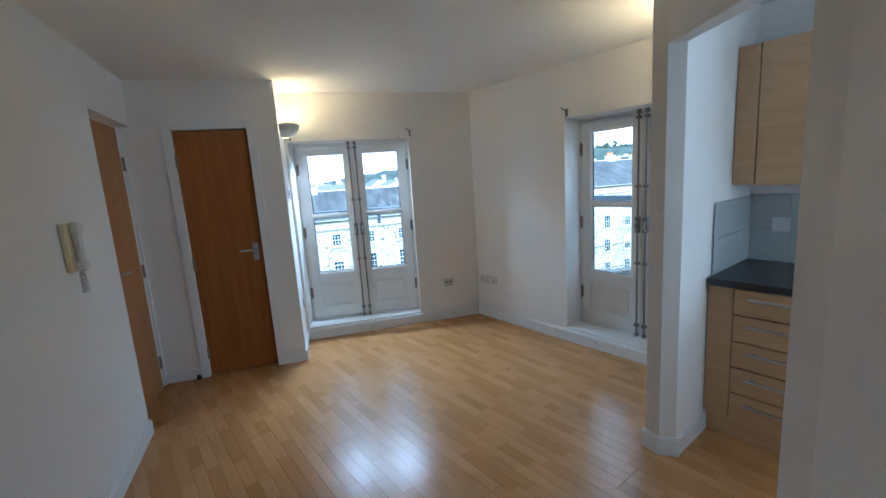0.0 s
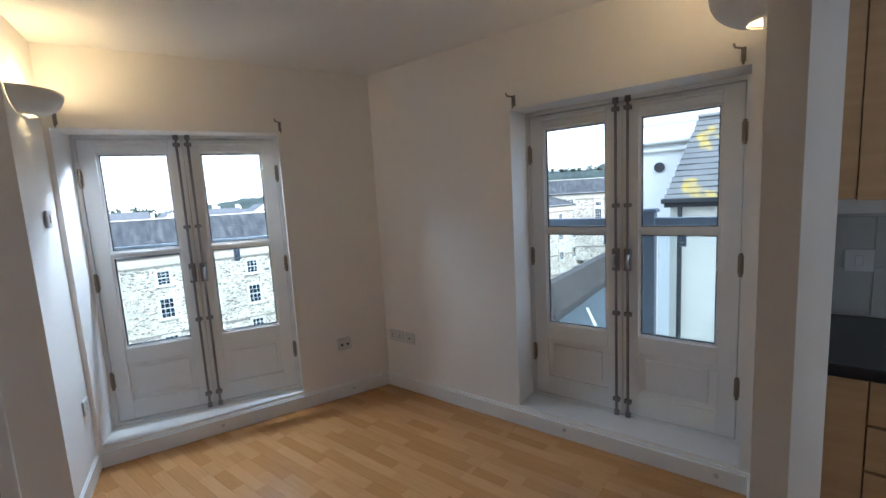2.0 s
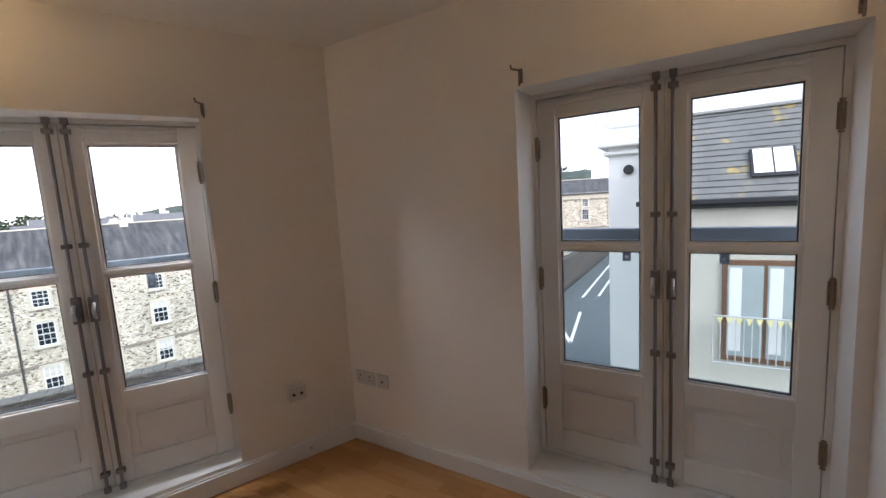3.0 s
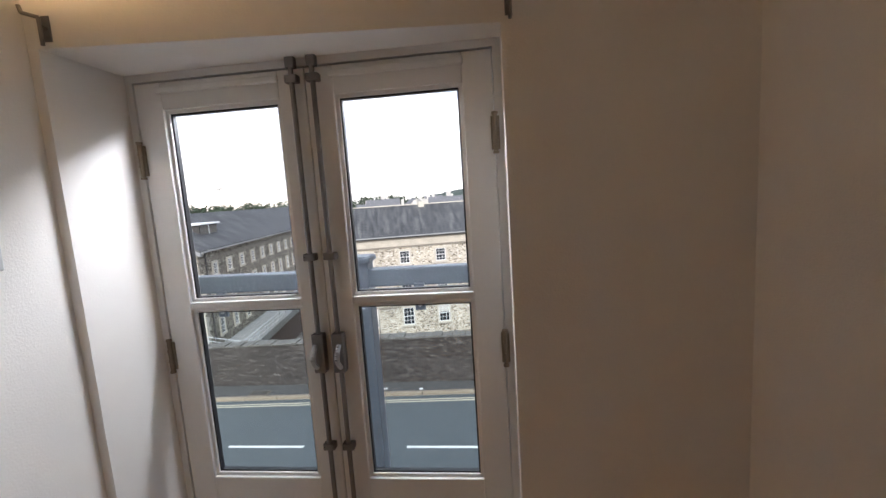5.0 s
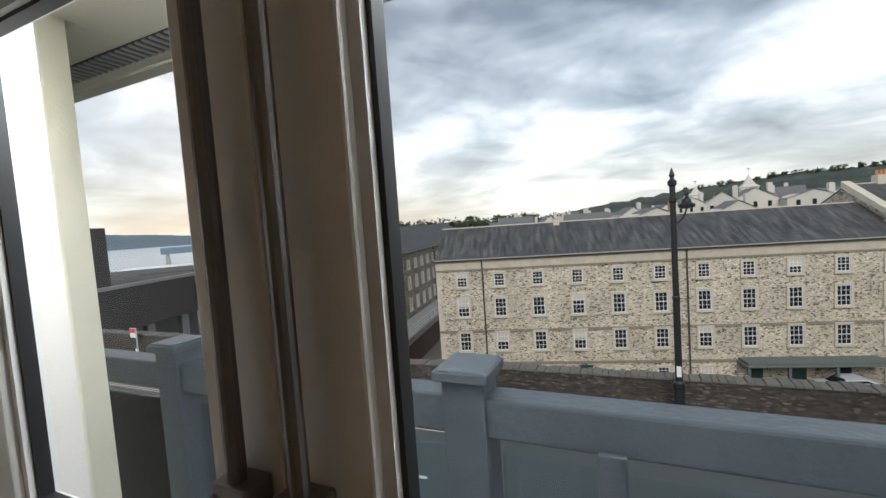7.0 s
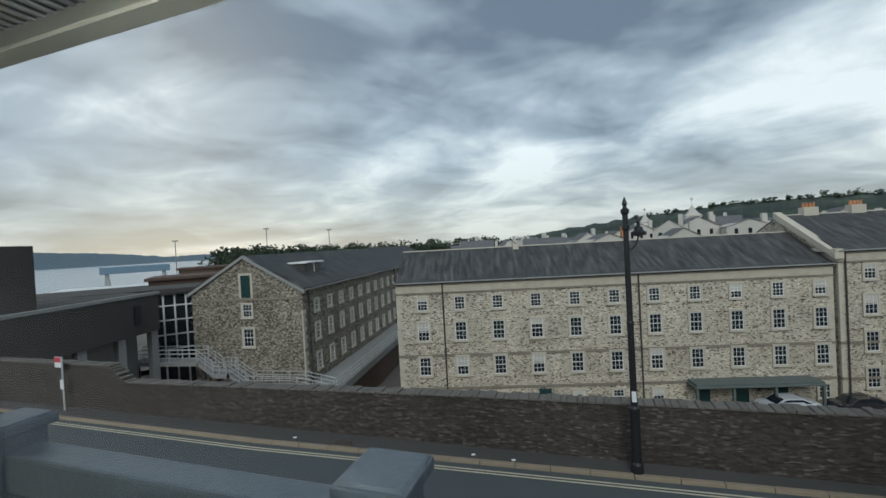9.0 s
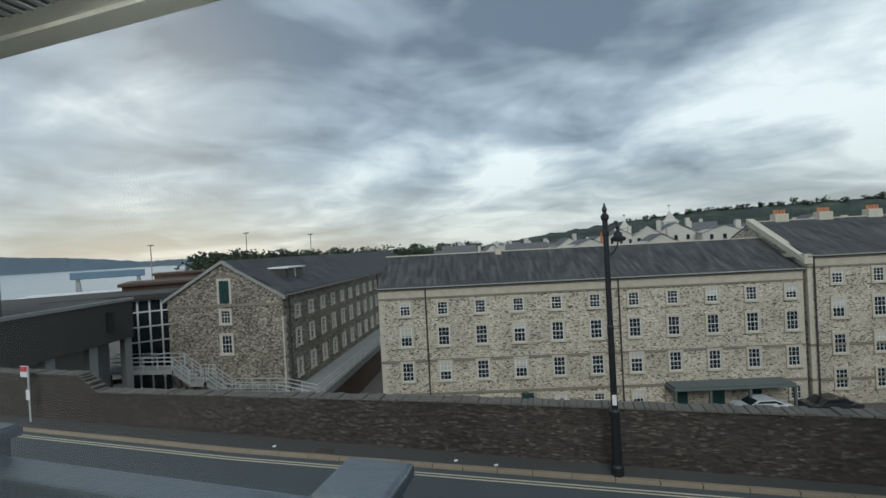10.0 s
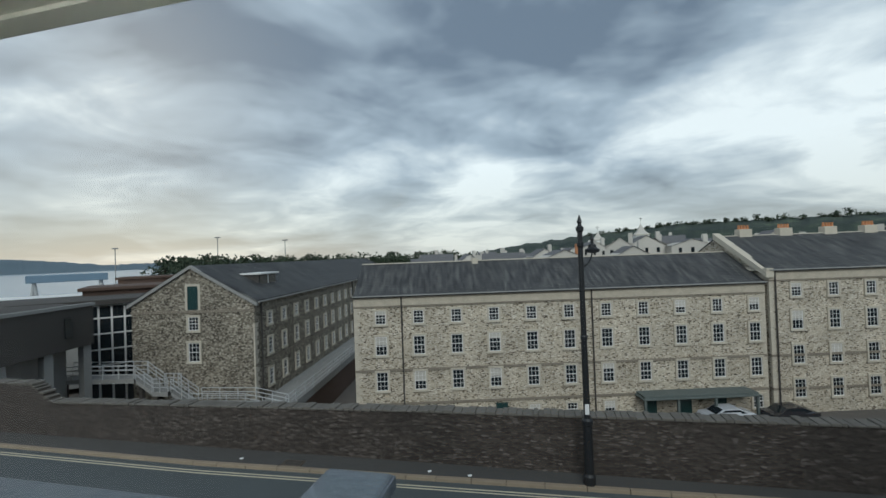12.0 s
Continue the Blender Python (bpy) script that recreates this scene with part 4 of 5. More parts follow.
def barrack(name, label, m, L, D, eave, ridge, cols, rows, margin, hip=0.0, quoin=True, pipes=(), doors=(), last=None):
    """A rubble building with sash windows; rows: (sill height, mesh set, size)."""
    th = thing(name, label, "building", m)
    part("wall", bx(0, 0, BASE, L, D, eave), M_STONE, th)
    part("cornice", bx(-0.12, -0.14, eave - 0.28, L + 0.12, D + 0.1, eave - 0.02, 0.03), M_STRING, th)
    part("frieze", bx(-0.04, -0.05, eave - 0.95, L + 0.04, D + 0.04, eave - 0.29), M_FRIEZE, th)
    part("string_course", bx(-0.08, -0.1, eave - 1.1, L + 0.08, D + 0.06, eave - 0.96), M_STRING, th)
    part("string_course", bx(-0.05, -0.1, -9.02, L + 0.05, D, -8.8), M_STRING, th)
    part("string_course", bx(-0.05, -0.1, -12.12, L + 0.05, D, -11.9), M_STRING, th)
    part("roof", pitched_roof(L, D, eave, ridge, 0.2, hip), M_SLATE, th)
    if not hip:
        slate_lines(th, L, D, eave, ridge, 0.2)
    if not hip:
        for x0 in (0.0, L - 0.4):
            gm = bmesh.new()
            fa = [gm.verts.new((x0, y, z)) for y, z in ((0, eave - 0.1), (D, eave - 0.1), (D / 2, ridge - 0.14))]
            fb = [gm.verts.new((x0 + 0.4, v.co.y, v.co.z)) for v in fa]
            gm.faces.new(fa)
            gm.faces.new(fb[::-1])
            for i in range(3):
                gm.faces.new((fa[i], fb[i], fb[(i + 1) % 3], fa[(i + 1) % 3]))
            bmesh.ops.recalc_face_normals(gm, faces=gm.faces)
            part("gable_wall", gm, M_STONE, th)
    part("ridge_tiles", bx(hip, D / 2 - 0.12, ridge - 0.06, L - hip, D / 2 + 0.12, ridge + 0.06, 0.03), M_ASHLAR, th)
    gt = bx(-0.1, -0.36, eave - 0.08, L + 0.1, -0.22, eave + 0.03, 0.02)
    part("gutter", gt, M_CONC2, th)
    for x in pipes:
        part("drainpipe", rod(bmesh.new(), (x, -0.14, BASE), (x, -0.14, eave), 0.07, 10), M_CONC, th)
    if quoin:
        i = 0
        z = BASE
        while z < eave - 0.9:
            for x0, sg in ((0, 1), (L, -1)):
                wq = 0.55 if i % 2 else 0.32
                a, b = sorted((x0 - sg * 0.03, x0 + sg * wq))
                part("quoin", bx(a, -0.03, z + 0.01, b, 0.2, z + 0.37, 0.01), M_ASHLAR, th)
            z += 0.38
            i += 1
    n = 0
    for c in range(cols):
        x = margin + ((last or L - margin) - margin) * c / max(1, cols - 1)
        for z, me, size in rows:
            n += 1
            if any(abs(x - dx) < 1.0 and z < -11 for dx in doors):
                continue
            sash_window(me, th, x, z, 0, 0, (0.0, 0.45, 0.0, 0.0, 0.0, 0.0, 0.0, 0.3, 0.0, 0.0, 0.55, 0.0, 0.0)[(n * 7) % 13], size)
    for x in doors:
        d = part("door", bx(x - 0.55, -0.06, BASE + 0.1, x + 0.55, 0.06, -12.3, 0.02), M_GREEN, th, "dark green panelled door")
    return th


ROWS = [(-4.65, SMALL, (0.95, 1.2)), (-7.5, BIG, (1.05, 1.7)), (-10.75, BIG, (1.05, 1.7)), (-13.75, SMALL, (0.95, 1.2))]
E1 = (0.9694, 0.2456)
mb = place(-15.25, 39.64, 0, *E1)
main = barrack("stone_barracks", "long grey-gold rubble stone building with slate roof", mb, 38.5, 10.5, -2.0, 0.85, 11, ROWS, 2.44, last=37.43, pipes=(4.4, 22.1), doors=(13.4, 27.3, 30.6, 33.9))
ch = bx(11.5, 4.6, 0.3, 12.1, 5.2, 1.1, 0.03)
part("chimney", ch, M_ASHLAR, main)
pc = bx(25.8, -1.8, -12.1, 36.4, 0.0, -11.95, 0.03)
box(pc, 25.95, -1.7, -11.95, 36.25, 0.0, -11.75)
for x in (26.0, 29.0, 32.4, 36.2):
    box(pc, x - 0.1, -1.7, BASE, x + 0.1, -1.5, -12.1)
part("porch", pc, M_PORCH, main, "dark green-grey flat porch roof on posts")
tall = barrack("stone_barracks_wing", "taller grey rubble stone wing with slate roof", place(-15.25 + E1[0] * 38.75 + 0.07, 39.64 + E1[1] * 38.75 - 0.3, 0, *E1), 30, 14, -0.9, 2.5, 8, [(-3.45, SMALL, (0.95, 1.2)), (-6.5, BIG, (1.05, 1.7)), (-9.7, BIG, (1.05, 1.7)), (-12.85, BIG, (1.05, 1.7))], 2.5, pipes=(0.5,))
part("parapet", prism([(-0.4, -0.3), (0.25, -0.3), (0.25, 14), (-0.4, 14)], -1.05, -0.75), M_ASHLAR, tall)
cop = bmesh.new()
v = [cop.verts.new(c) for c in ((-0.45, -0.3, -1.1), (0.3, -0.3, -1.1), (0.3, 7, 2.85), (-0.45, 7, 2.85), (-0.45, -0.3, -1.6), (0.3, -0.3, -1.6), (0.3, 7, 2.2), (-0.45, 7, 2.2))]
for f in ((0, 1, 2, 3), (4, 7, 6, 5), (0, 4, 5, 1), (0, 3, 7, 4), (1, 5, 6, 2), (2, 6, 7, 3)):
    cop.faces.new([v[i] for i in f])
bmesh.ops.recalc_face_normals(cop, faces=cop.faces)
part("gable_coping", cop, M_ASHLAR, tall)
for x in (3, 7.5, 12.5, 17, 22):
    c = bx(x - 0.7, 6.6, 2.0, x + 0.7, 7.4, 3.2, 0.03)
    cp = part("chimney", c, M_ASHLAR, tall)
    pt = bmesh.new()
    for k in range(4):
        rod(pt, (x - 0.5 + 0.33 * k, 7, 3.2), (x - 0.5 + 0.33 * k, 7, 3.65), 0.13, 8, 0.1)
    part("chimney_pots", pt, M_TERRA, cp)

# gable-ended building beyond the lane: own x runs back along its long side
GX, GY = -23.2, 36.22
gdir = Vector((-0.1586, 0.9873)).normalized()
gw = 11.5
th = thing("gabled_storehouse", "rubble stone storehouse with gable and slate roof", "building", place(GX, GY, 0, gdir.x, gdir.y))
GE, GR, GL = -1.95, 1.12, 62
gb = bmesh.new()
prof = [(0, BASE), (0, GE), (gw / 2, GR), (gw, GE), (gw, BASE)]
v0 = [gb.verts.new((0, y, z)) for y, z in prof]
v1 = [gb.verts.new((GL, y, z)) for y, z in prof]
gb.faces.new(v0)
gb.faces.new(v1[::-1])
for i in range(4):
    gb.faces.new((v0[i], v0[i + 1], v1[i + 1], v1[i]))
bmesh.ops.recalc_face_normals(gb, faces=gb.faces)
part("wall", gb, M_GREYSTONE, th)
rf = pitched_roof(GL, gw, GE + 0.1, GR + 0.28, 0.35)
bmesh.ops.transform(rf, matrix=Matrix.Translation((-0.12, 0, 0)), verts=rf.verts)
part("roof", rf, M_SLATE, th)
slate_lines(th, GL - 0.3, gw, GE + 0.1, GR + 0.28, 0.35)
part("string_course", bx(-0.06, -0.08, -2.85, GL, gw + 0.05, -2.62), M_STRING, th)
part("string_course", bx(-0.04, -0.06, -7.75, GL, 0.0, -7.55), M_STRING, th)
part("gutter", bx(0.0, -0.5, GE - 0.12, GL, -0.36, GE), M_CONC2, th)
for sg, y0_ in ((1, -0.35), (-1, gw + 0.35)):
    vg = bmesh.new()
    z0_, z1_ = GE - 0.1, GR + 0.32
    q = [vg.verts.new((x_, y_, z_)) for x_ in (-0.2, 0.16) for y_, z_ in ((y0_, z0_), (gw / 2, z1_), (gw / 2, z1_ - 0.3), (y0_, z0_ - 0.3))]
    for f in ((0, 1, 2, 3), (7, 6, 5, 4), (0, 4, 5, 1), (2, 6, 7, 3), (0, 3, 7, 4), (1, 5, 6, 2)):
        vg.faces.new([q[n] for n in f])
    bmesh.ops.recalc_face_normals(vg, faces=vg.faces)
    part("verge", vg, M_CONC2, th)
for i in range(26):
    z = BASE + 0.4 * i
    if z < GE - 0.5:
        wq = 0.6 if i % 2 else 0.35
        part("quoin", bx(-0.03, -0.03, z + 0.01, wq, 0.12, z + 0.39, 0.01), M_ASHLAR, th)
dm = bmesh.new()
a_ = [dm.verts.new(c) for c in ((4.6, 1.9, -1.1), (8.2, 1.9, -1.1), (8.2, 1.9, 0.25), (4.6, 1.9, 0.25), (4.6, 4.6, 0.4), (8.2, 4.6, 0.4), (8.2, 4.6, 0.2), (4.6, 4.6, 0.2))]
for f in ((0, 1, 2, 3), (3, 2, 5, 4), (0, 3, 4, 7), (1, 6, 5, 2), (0, 7, 6, 1), (4, 5, 6, 7)):
    dm.faces.new([a_[n] for n in f])
bmesh.ops.recalc_face_normals(dm, faces=dm.faces)
do = part("dormer", dm, M_CONC, th, "flat-topped dormer")
part("dormer_roof", bx(4.4, 1.6, 0.26, 8.4, 4.7, 0.42, 0.02), M_SASH, do)
for x_ in (4.7, 6.45):
    part("dormer_window", bx(x_, 1.84, -0.8, x_ + 1.6, 1.9, 0.15), M_DGLASS, do)
part("dormer_frame", bx(6.3, 1.82, -0.85, 6.45, 1.9, 0.2), M_SASH, do)
part("dormer_frame", bx(4.55, 1.82, -0.95, 8.25, 1.9, -0.8), M_SASH, do)
# gable openings face along -x of the building
for z, me in ((-4.4, SMALL), (-7.2, BIG)):
    sash_window(me, th, 0.0, z, gw / 2 - 0.15, radians(-90))
ld = part("loading_door", bx(-0.03, gw / 2 - 0.6, -2.55, 0.03, gw / 2 + 0.4, -0.45, 0.01), M_GREEN, th, "dark green loading door")
sr = bx(-0.06, gw / 2 - 0.8, -2.6, 0.02, gw / 2 - 0.6, -0.25)
box(sr, -0.06, gw / 2 + 0.4, -2.6, 0.02, gw / 2 + 0.6, -0.25)
box(sr, -0.06, gw / 2 - 0.6, -0.45, 0.02, gw / 2 + 0.4, -0.25)
part("surround", sr, M_ASHLAR, ld)
for c in range(19):
    x = 2.75 + c * 2.98
    for z, me in ((-4.35, NARROW_LOW), (-7.1, NARROW), (-10.05, NARROW)):
        sash_window(me, th, x, z, 0.0)
for x in (1.0, 30, 52):
    part("drainpipe", rod(bmesh.new(), (x, -0.14, BASE), (x, -0.14, GE), 0.08, 8), M_CONC, th)
# raised walkway along the storehouse, above the lane
part("walkway_wall", bx(-2, -3.55, BASE, 58, -0.02, -11.5), M_BRICK, th, "dark red-brown retaining wall")
part("walkway_deck", bx(-2.1, -3.7, -11.5, 58, -0.02, -11.0, 0.03), M_CONC2, th, "pale concrete walkway")
part("walkway_kerb", bx(-2.1, -3.72, -11.0, 58, -3.45, -10.75, 0.02), M_CONC2, th)
lr = bmesh.new()
for i in range(30):
    rod(lr, (-2 + 2 * i, -3.6, -10.75), (-2 + 2 * i, -3.6, -9.75), 0.045, 6)
for z in (-9.75, -10.1, -10.45):
    rod(lr, (-2, -3.6, z), (56, -3.6, z), 0.04, 6)
part("lane_rail", lr, M_GRAIL, th)
ll = bmesh.new()
va, vb = Vector((-21.24, 46.0)), Vector((-25.5, 64.0))
nn = Vector((0.09, 0.02))
prism([va - nn, va + nn, vb + nn, vb - nn], BASE + 0.002, BASE + 0.008, ll)
tagged(link("lane_line", ll, M_LINE), "white painted line along the lane", "road marking", "", "structure")

# ---- street lamp ----
sl = thing("street_lamp", "tall black cast-iron street lamp at the kerb", "street lamp", Matrix.Translation((2.92, 16.63, -5.25)))
part("base", lathe([(0.17, 0), (0.17, 0.25), (0.135, 0.32), (0.125, 1.7), (0.15, 1.74), (0.15, 1.86), (0.10, 1.92)], 18), M_IRON, sl)
part("column", lathe([(0.095, 1.92), (0.088, 4.2), (0.10, 4.22), (0.10, 4.3), (0.082, 4.34), (0.075, 6.9), (0.10, 6.95), (0.10, 7.05), (0.075, 7.08), (0.075, 7.35), (0.11, 7.4), (0.115, 7.5), (0.06, 7.55), (0.05, 7.6), (0.075, 7.66), (0.05, 7.74), (0.012, 7.86)], 16), M_IRON, sl)
arm = bmesh.new()
for i in range(8):
    f0 = lambda k: (0.07 + 0.26 * math.sin(math.pi / 2 * k / 8), 0, 6.35 + 0.5 * (k / 8) ** 1.5)
    rod(arm, f0(i), f0(i + 1), 0.022, 8)
part("bracket_arm", arm, M_IRON, sl)
hd = lathe([(0.02, 6.72), (0.2, 6.76), (0.21, 6.84), (0.12, 6.9), (0.11, 6.98), (0.05, 7.02), (0.045, 7.1), (0.06, 7.14), (0.015, 7.3)], 16)
bmesh.ops.transform(hd, matrix=Matrix.Translation((0.33, 0, 0.0)), verts=hd.verts)
part("lantern", hd, M_IRON, sl)
part("label_plate", bx(-0.06, -0.11, 2.05, 0.06, -0.092, 2.35, 0.004), M_SIGN, sl, "white number plate")
bs = thing("bus_stop_sign", "red and white flag sign on a grey pole", "sign", Matrix.Translation((-21.6, 16.45, -5.25)))
part("pole", rod(bmesh.new(), (0, 0, 0), (0, 0, 2.5), 0.04, 10), M_GRAIL, bs)
part("flag", bx(-0.5, -0.02, 2.0, 0.03, 0.02, 2.5, 0.005), M_SIGN, bs)
part("red_band", bx(-0.49, -0.026, 2.25, 0.02, -0.021, 2.48), M_SIGNR, bs)
part("timetable", bx(-0.12, -0.06, 1.0, 0.12, -0.04, 1.45, 0.004), M_SIGN, bs)


# ---- parked cars ----
def car(label, m, paint):
    th = thing("parked_car", label, "car", m, "parked cars")
    bm = bmesh.new()
    prof = [(-2.1, 0.35), (-2.15, 0.75), (-1.95, 0.95), (-1.35, 1.02), (-0.65, 1.45), (0.75, 1.47), (1.55, 1.12), (2.1, 1.0), (2.15, 0.4)]
    sides = []
    for y, sc in ((-0.88, 1.0), (-0.72, 1.0), (0.72, 1.0), (0.88, 1.0)):
        out = abs(y) > 0.8
        sides.append([bm.verts.new((x, y, min(z, 1.0) if out else z)) for x, z in prof])
    for a, b in zip(sides, sides[1:]):
        for i in range(len(prof) - 1):
            bm.faces.new((a[i], a[i + 1], b[i + 1], b[i]))
        bm.faces.new((a[0], b[0], b[-1], a[-1]))
    bm.faces.new(sides[0][::-1])
    bm.faces.new(sides[-1])
    bmesh.ops.recalc_face_normals(bm, faces=bm.faces)
    for f in bm.faces:
        f.smooth = False
    part("body", bm, paint, th)
    for y in (-0.79, 0.79):
        g = bmesh.new()
        v = [g.verts.new(c) for c in ((-1.15, y * 1.03, 1.06), (1.35, y * 1.03, 1.1), (0.7, y * 0.955, 1.38), (-0.6, y * 0.955, 1.38))]
        g.faces.new(v)
        r = bmesh.ops.extrude_face_region(g, geom=g.faces[:])
        bmesh.ops.translate(g, vec=(0, 0.02 if y > 0 else -0.02, 0), verts=[e for e in r["geom"] if isinstance(e, bmesh.types.BMVert)])
        part("side_window", g, M_DGLASS, th)
    ws = bmesh.new()
    ws.faces.new([ws.verts.new(c) for c in ((-1.33, -0.68, 1.05), (-1.33, 0.68, 1.05), (-0.70, 0.62, 1.44), (-0.70, -0.62, 1.44))])
    part("windscreen", ws, M_DGLASS, th)
    for x in (-1.3, 1.35):
        for y in (-0.85, 0.85):
            w = part("wheel", rod(bmesh.new(), (x, y - 0.1, 0.33), (x, y + 0.1, 0.33), 0.33, 20), M_TYRE, th)
            part("rim", rod(bmesh.new(), (x, y - 0.11, 0.33), (x, y + 0.11, 0.33), 0.2, 14), M_STEEL, w)
    for y in (-0.65, 0.65):
        part("rear_light", bx(2.06, y - 0.15, 0.8, 2.17, y + 0.15, 0.95, 0.01), M_LAMPR, th)
    return th


car("pale silver hatchback parked before the stone building", place(17.3, 46.0, BASE, *E1), M_CARW)
car("dark saloon parked before the stone building", place(22.6, 47.0, BASE, *E1), M_CARD)

# ---- concrete terminal building and its walkway ----
ct = thing("concrete_terminal", "dark weathered concrete block with overhanging storey", "building")
part("upper_storey", prism([(-31.8, 18.9), (-35.0, 31.4), (-46, 34), (-62, 20)], -4.8, -1.6), M_CONC, ct)
part("parapet", prism([(-31.7, 18.85), (-34.9, 31.5), (-35.3, 31.4), (-32.2, 18.9)], -1.6, -1.35), M_CONC2, ct)
part("roof_block", prism([(-32.6, 18.9), (-33.2, 21.6), (-42, 21.6), (-45, 18.9)], -1.6, 2.9), M_CONC, ct)
part("ground_storey", prism([(-35, 20), (-37.5, 31), (-46, 33), (-60, 21)], BASE, -4.8), M_CONC2, ct)
for k in range(4):
    yy = 20.5 + k * 3.4
    part("pillar", bx(-33.2 - k * 0.86, yy, BASE, -32.6 - k * 0.86, yy + 0.6, -4.8), M_CONC2, ct)
part("slit_window", bx(-34.52, 28.7, -3.9, -34.2, 29.2, -2.3), M_DGLASS, ct)
gc = thing("glazed_stair", "white steel and dark glass curtain wall", "building", place(-40.4, 34.6, 0, 0.68, 0.73))
part("glass", bx(0, 0.05, BASE, 5.2, 3, -2.0), M_DGLASS, gc)
for i in range(6):
    part("mullion", bx(i * 1.0, -0.05, BASE, i * 1.0 + 0.16, 0.06, -2.0), M_SASH, gc)
for z in (-2.2, -3.4, -4.9, -6.4, -7.9):
    part("transom", bx(0, -0.04, z, 5.2, 0.055, z + 0.14), M_SASH, gc)
part("flat_roof", bx(-6, -0.6, -2.0, 7, 6, -1.55), M_CONC, gc)
ww = thing("walkway", "concrete walkway and steps with galvanised rails", "walkway")
pts = [(-38.5, 31.6, -7.85), (-31.65, 32.7, -7.85), (-30.3, 33.1, -9.0), (-28.9, 33.3, -9.0), (-27.5, 34.0, -10.4), (-22.5, 34.6, -10.4), (-19.6, 35.0, -11.0)]
dk = bmesh.new()
for a, b in zip(pts, pts[1:]):
    a, b = Vector(a), Vector(b)
    d = (b - a)
    n = Vector((-d.y, d.x, 0)).normalized() * 0.8
    v = [dk.verts.new(c) for c in (a - n, b - n, b + n, a + n)]
    w = [dk.verts.new(c.co - Vector((0, 0, 0.35))) for c in v]
    for q in ((v[0], v[1], v[2], v[3]), (w[3], w[2], w[1], w[0]), (v[0], w[0], w[1], v[1]), (v[2], w[2], w[3], v[3])):
        dk.faces.new(q)
    for sgn in (-1, 1):
        rl = bmesh.new()
        k = max(2, int(d.length / 1.3))
        for i in range(k + 1):
            p_ = a + d * (i / k) + n * sgn
            rod(rl, p_, p_ + Vector((0, 0, 1.1)), 0.035, 6)
        for hz in (0.4, 0.75, 1.1):
            rod(rl, a + n * sgn + Vector((0, 0, hz)), b + n * sgn + Vector((0, 0, hz)), 0.035, 6)
        part("handrail", rl, M_GRAIL, ww)
part("deck", dk, M_CONC2, ww)
pr = bmesh.new()
for p_ in pts[:4]:
    rod(pr, (p_[0], p_[1], BASE), (p_[0], p_[1], p_[2] - 0.3), 0.2, 8)
part("supports", pr, M_CONC, ww)
part("retaining_wall", prism([(-31.6, 33.6), (-21, 35.2), (-21, 35.6), (-31.6, 34.0)], BASE, -10.8), M_GREYSTONE, ww)

# ---- harbour, water, far shore ----
structure("water", prism([(-2600, 500), (-2000, 2100), (-90, 108), (-75, 55), (-160, 40)], -13.7, -13.45), M_SEA, "pale calm estuary water")


def roof_box(label, x, y, w, d, z0, z1, ma, rm, yaw=0.8):
    th = thing("harbour_shed", label, "shed", Matrix.Translation((x, y, 0)) @ Matrix.Rotation(yaw, 4, "Z"), "harbour sheds")
    part("wall", bx(-w / 2, -d / 2, z0, w / 2, d / 2, z1), ma, th)
    part("roof", bx(-w / 2 - 0.5, -d / 2 - 0.5, z1, w / 2 + 0.5, d / 2 + 0.5, z1 + 0.5, 0.1), rm, th)


roof_box("red-brown clad harbour shed with flat roof", -64, 60, 12, 10, -13.5, -2.0, M_BRICK, M_BRICK)
roof_box("low shed with a dark flat roof", -62, 48, 30, 14, -13.5, -3.2, M_CONC2, M_CONC)
roof_box("white harbour shed with pale roof", -100, 75, 30, 16, -13.5, -5.0, M_SASH, M_SASH)
roof_box("white harbour shed with pale roof", -120, 62, 36, 14, -13.5, -7.0, M_SASH, M_CONC2)
roof_box("orange brick harbour building", -92, 92, 18, 10, -13.5, -1.6, M_BRICK, M_BRICK)
gn = thing("harbour_gantry", "blue-grey steel harbour gantry on legs", "gantry", place(-118, 88, 0, 0.6, 0.8))
part("bridge", bx(-8, -1, -1.9, 8, 1, 0.0, 0.1), mat("blue_grey_steel", (0.16, 0.24, 0.32), 0.6), gn)
for x in (-6.5, 6.5):
    lg = rod(bmesh.new(), (x - 1.5, 0, -13.4), (x, 0, -1.9), 0.4, 8)
    rod(lg, (x + 1.5, 0, -13.4), (x, 0, -1.9), 0.4, 8)
    part("leg", lg, M_GRAIL, gn)
gn2 = thing("harbour_tower", "steel lattice linkspan tower", "tower", place(-135, 68, 0, 0.45, 0.9))
tw = bmesh.new()
for x in (-4, 4):
    for y in (-2, 2):
        rod(tw, (x, y, -13.4), (x, y, -1.5), 0.35, 6)
for z in (-9, -5, -1.5):
    box(tw, -5, -2.3, z, 5, 2.3, z + 0.6)
part("lattice", tw, M_CONC2, gn2)
part("cab", bx(-5, -2.4, -1.4, 5, 2.4, 1.2, 0.1), M_FARHILL, gn2)
for dx, dy, h in ((-0.778, 0.628, 10), (-0.660, 0.751, 15), (-0.555, 0.832, 13)):
    ms = thing("floodlight_mast", "thin grey floodlight mast in the distance", "mast", Matrix.Translation((1.8 + dx * 260, 3.7 + dy * 260, 0)), "floodlight masts")
    part("pole", rod(bmesh.new(), (0, 0, BASE), (0, 0, h), 0.22, 6), M_CONC2, ms)
    part("head", bx(-1.6, -0.4, h, 1.6, 0.4, h + 0.6), M_CONC2, ms)


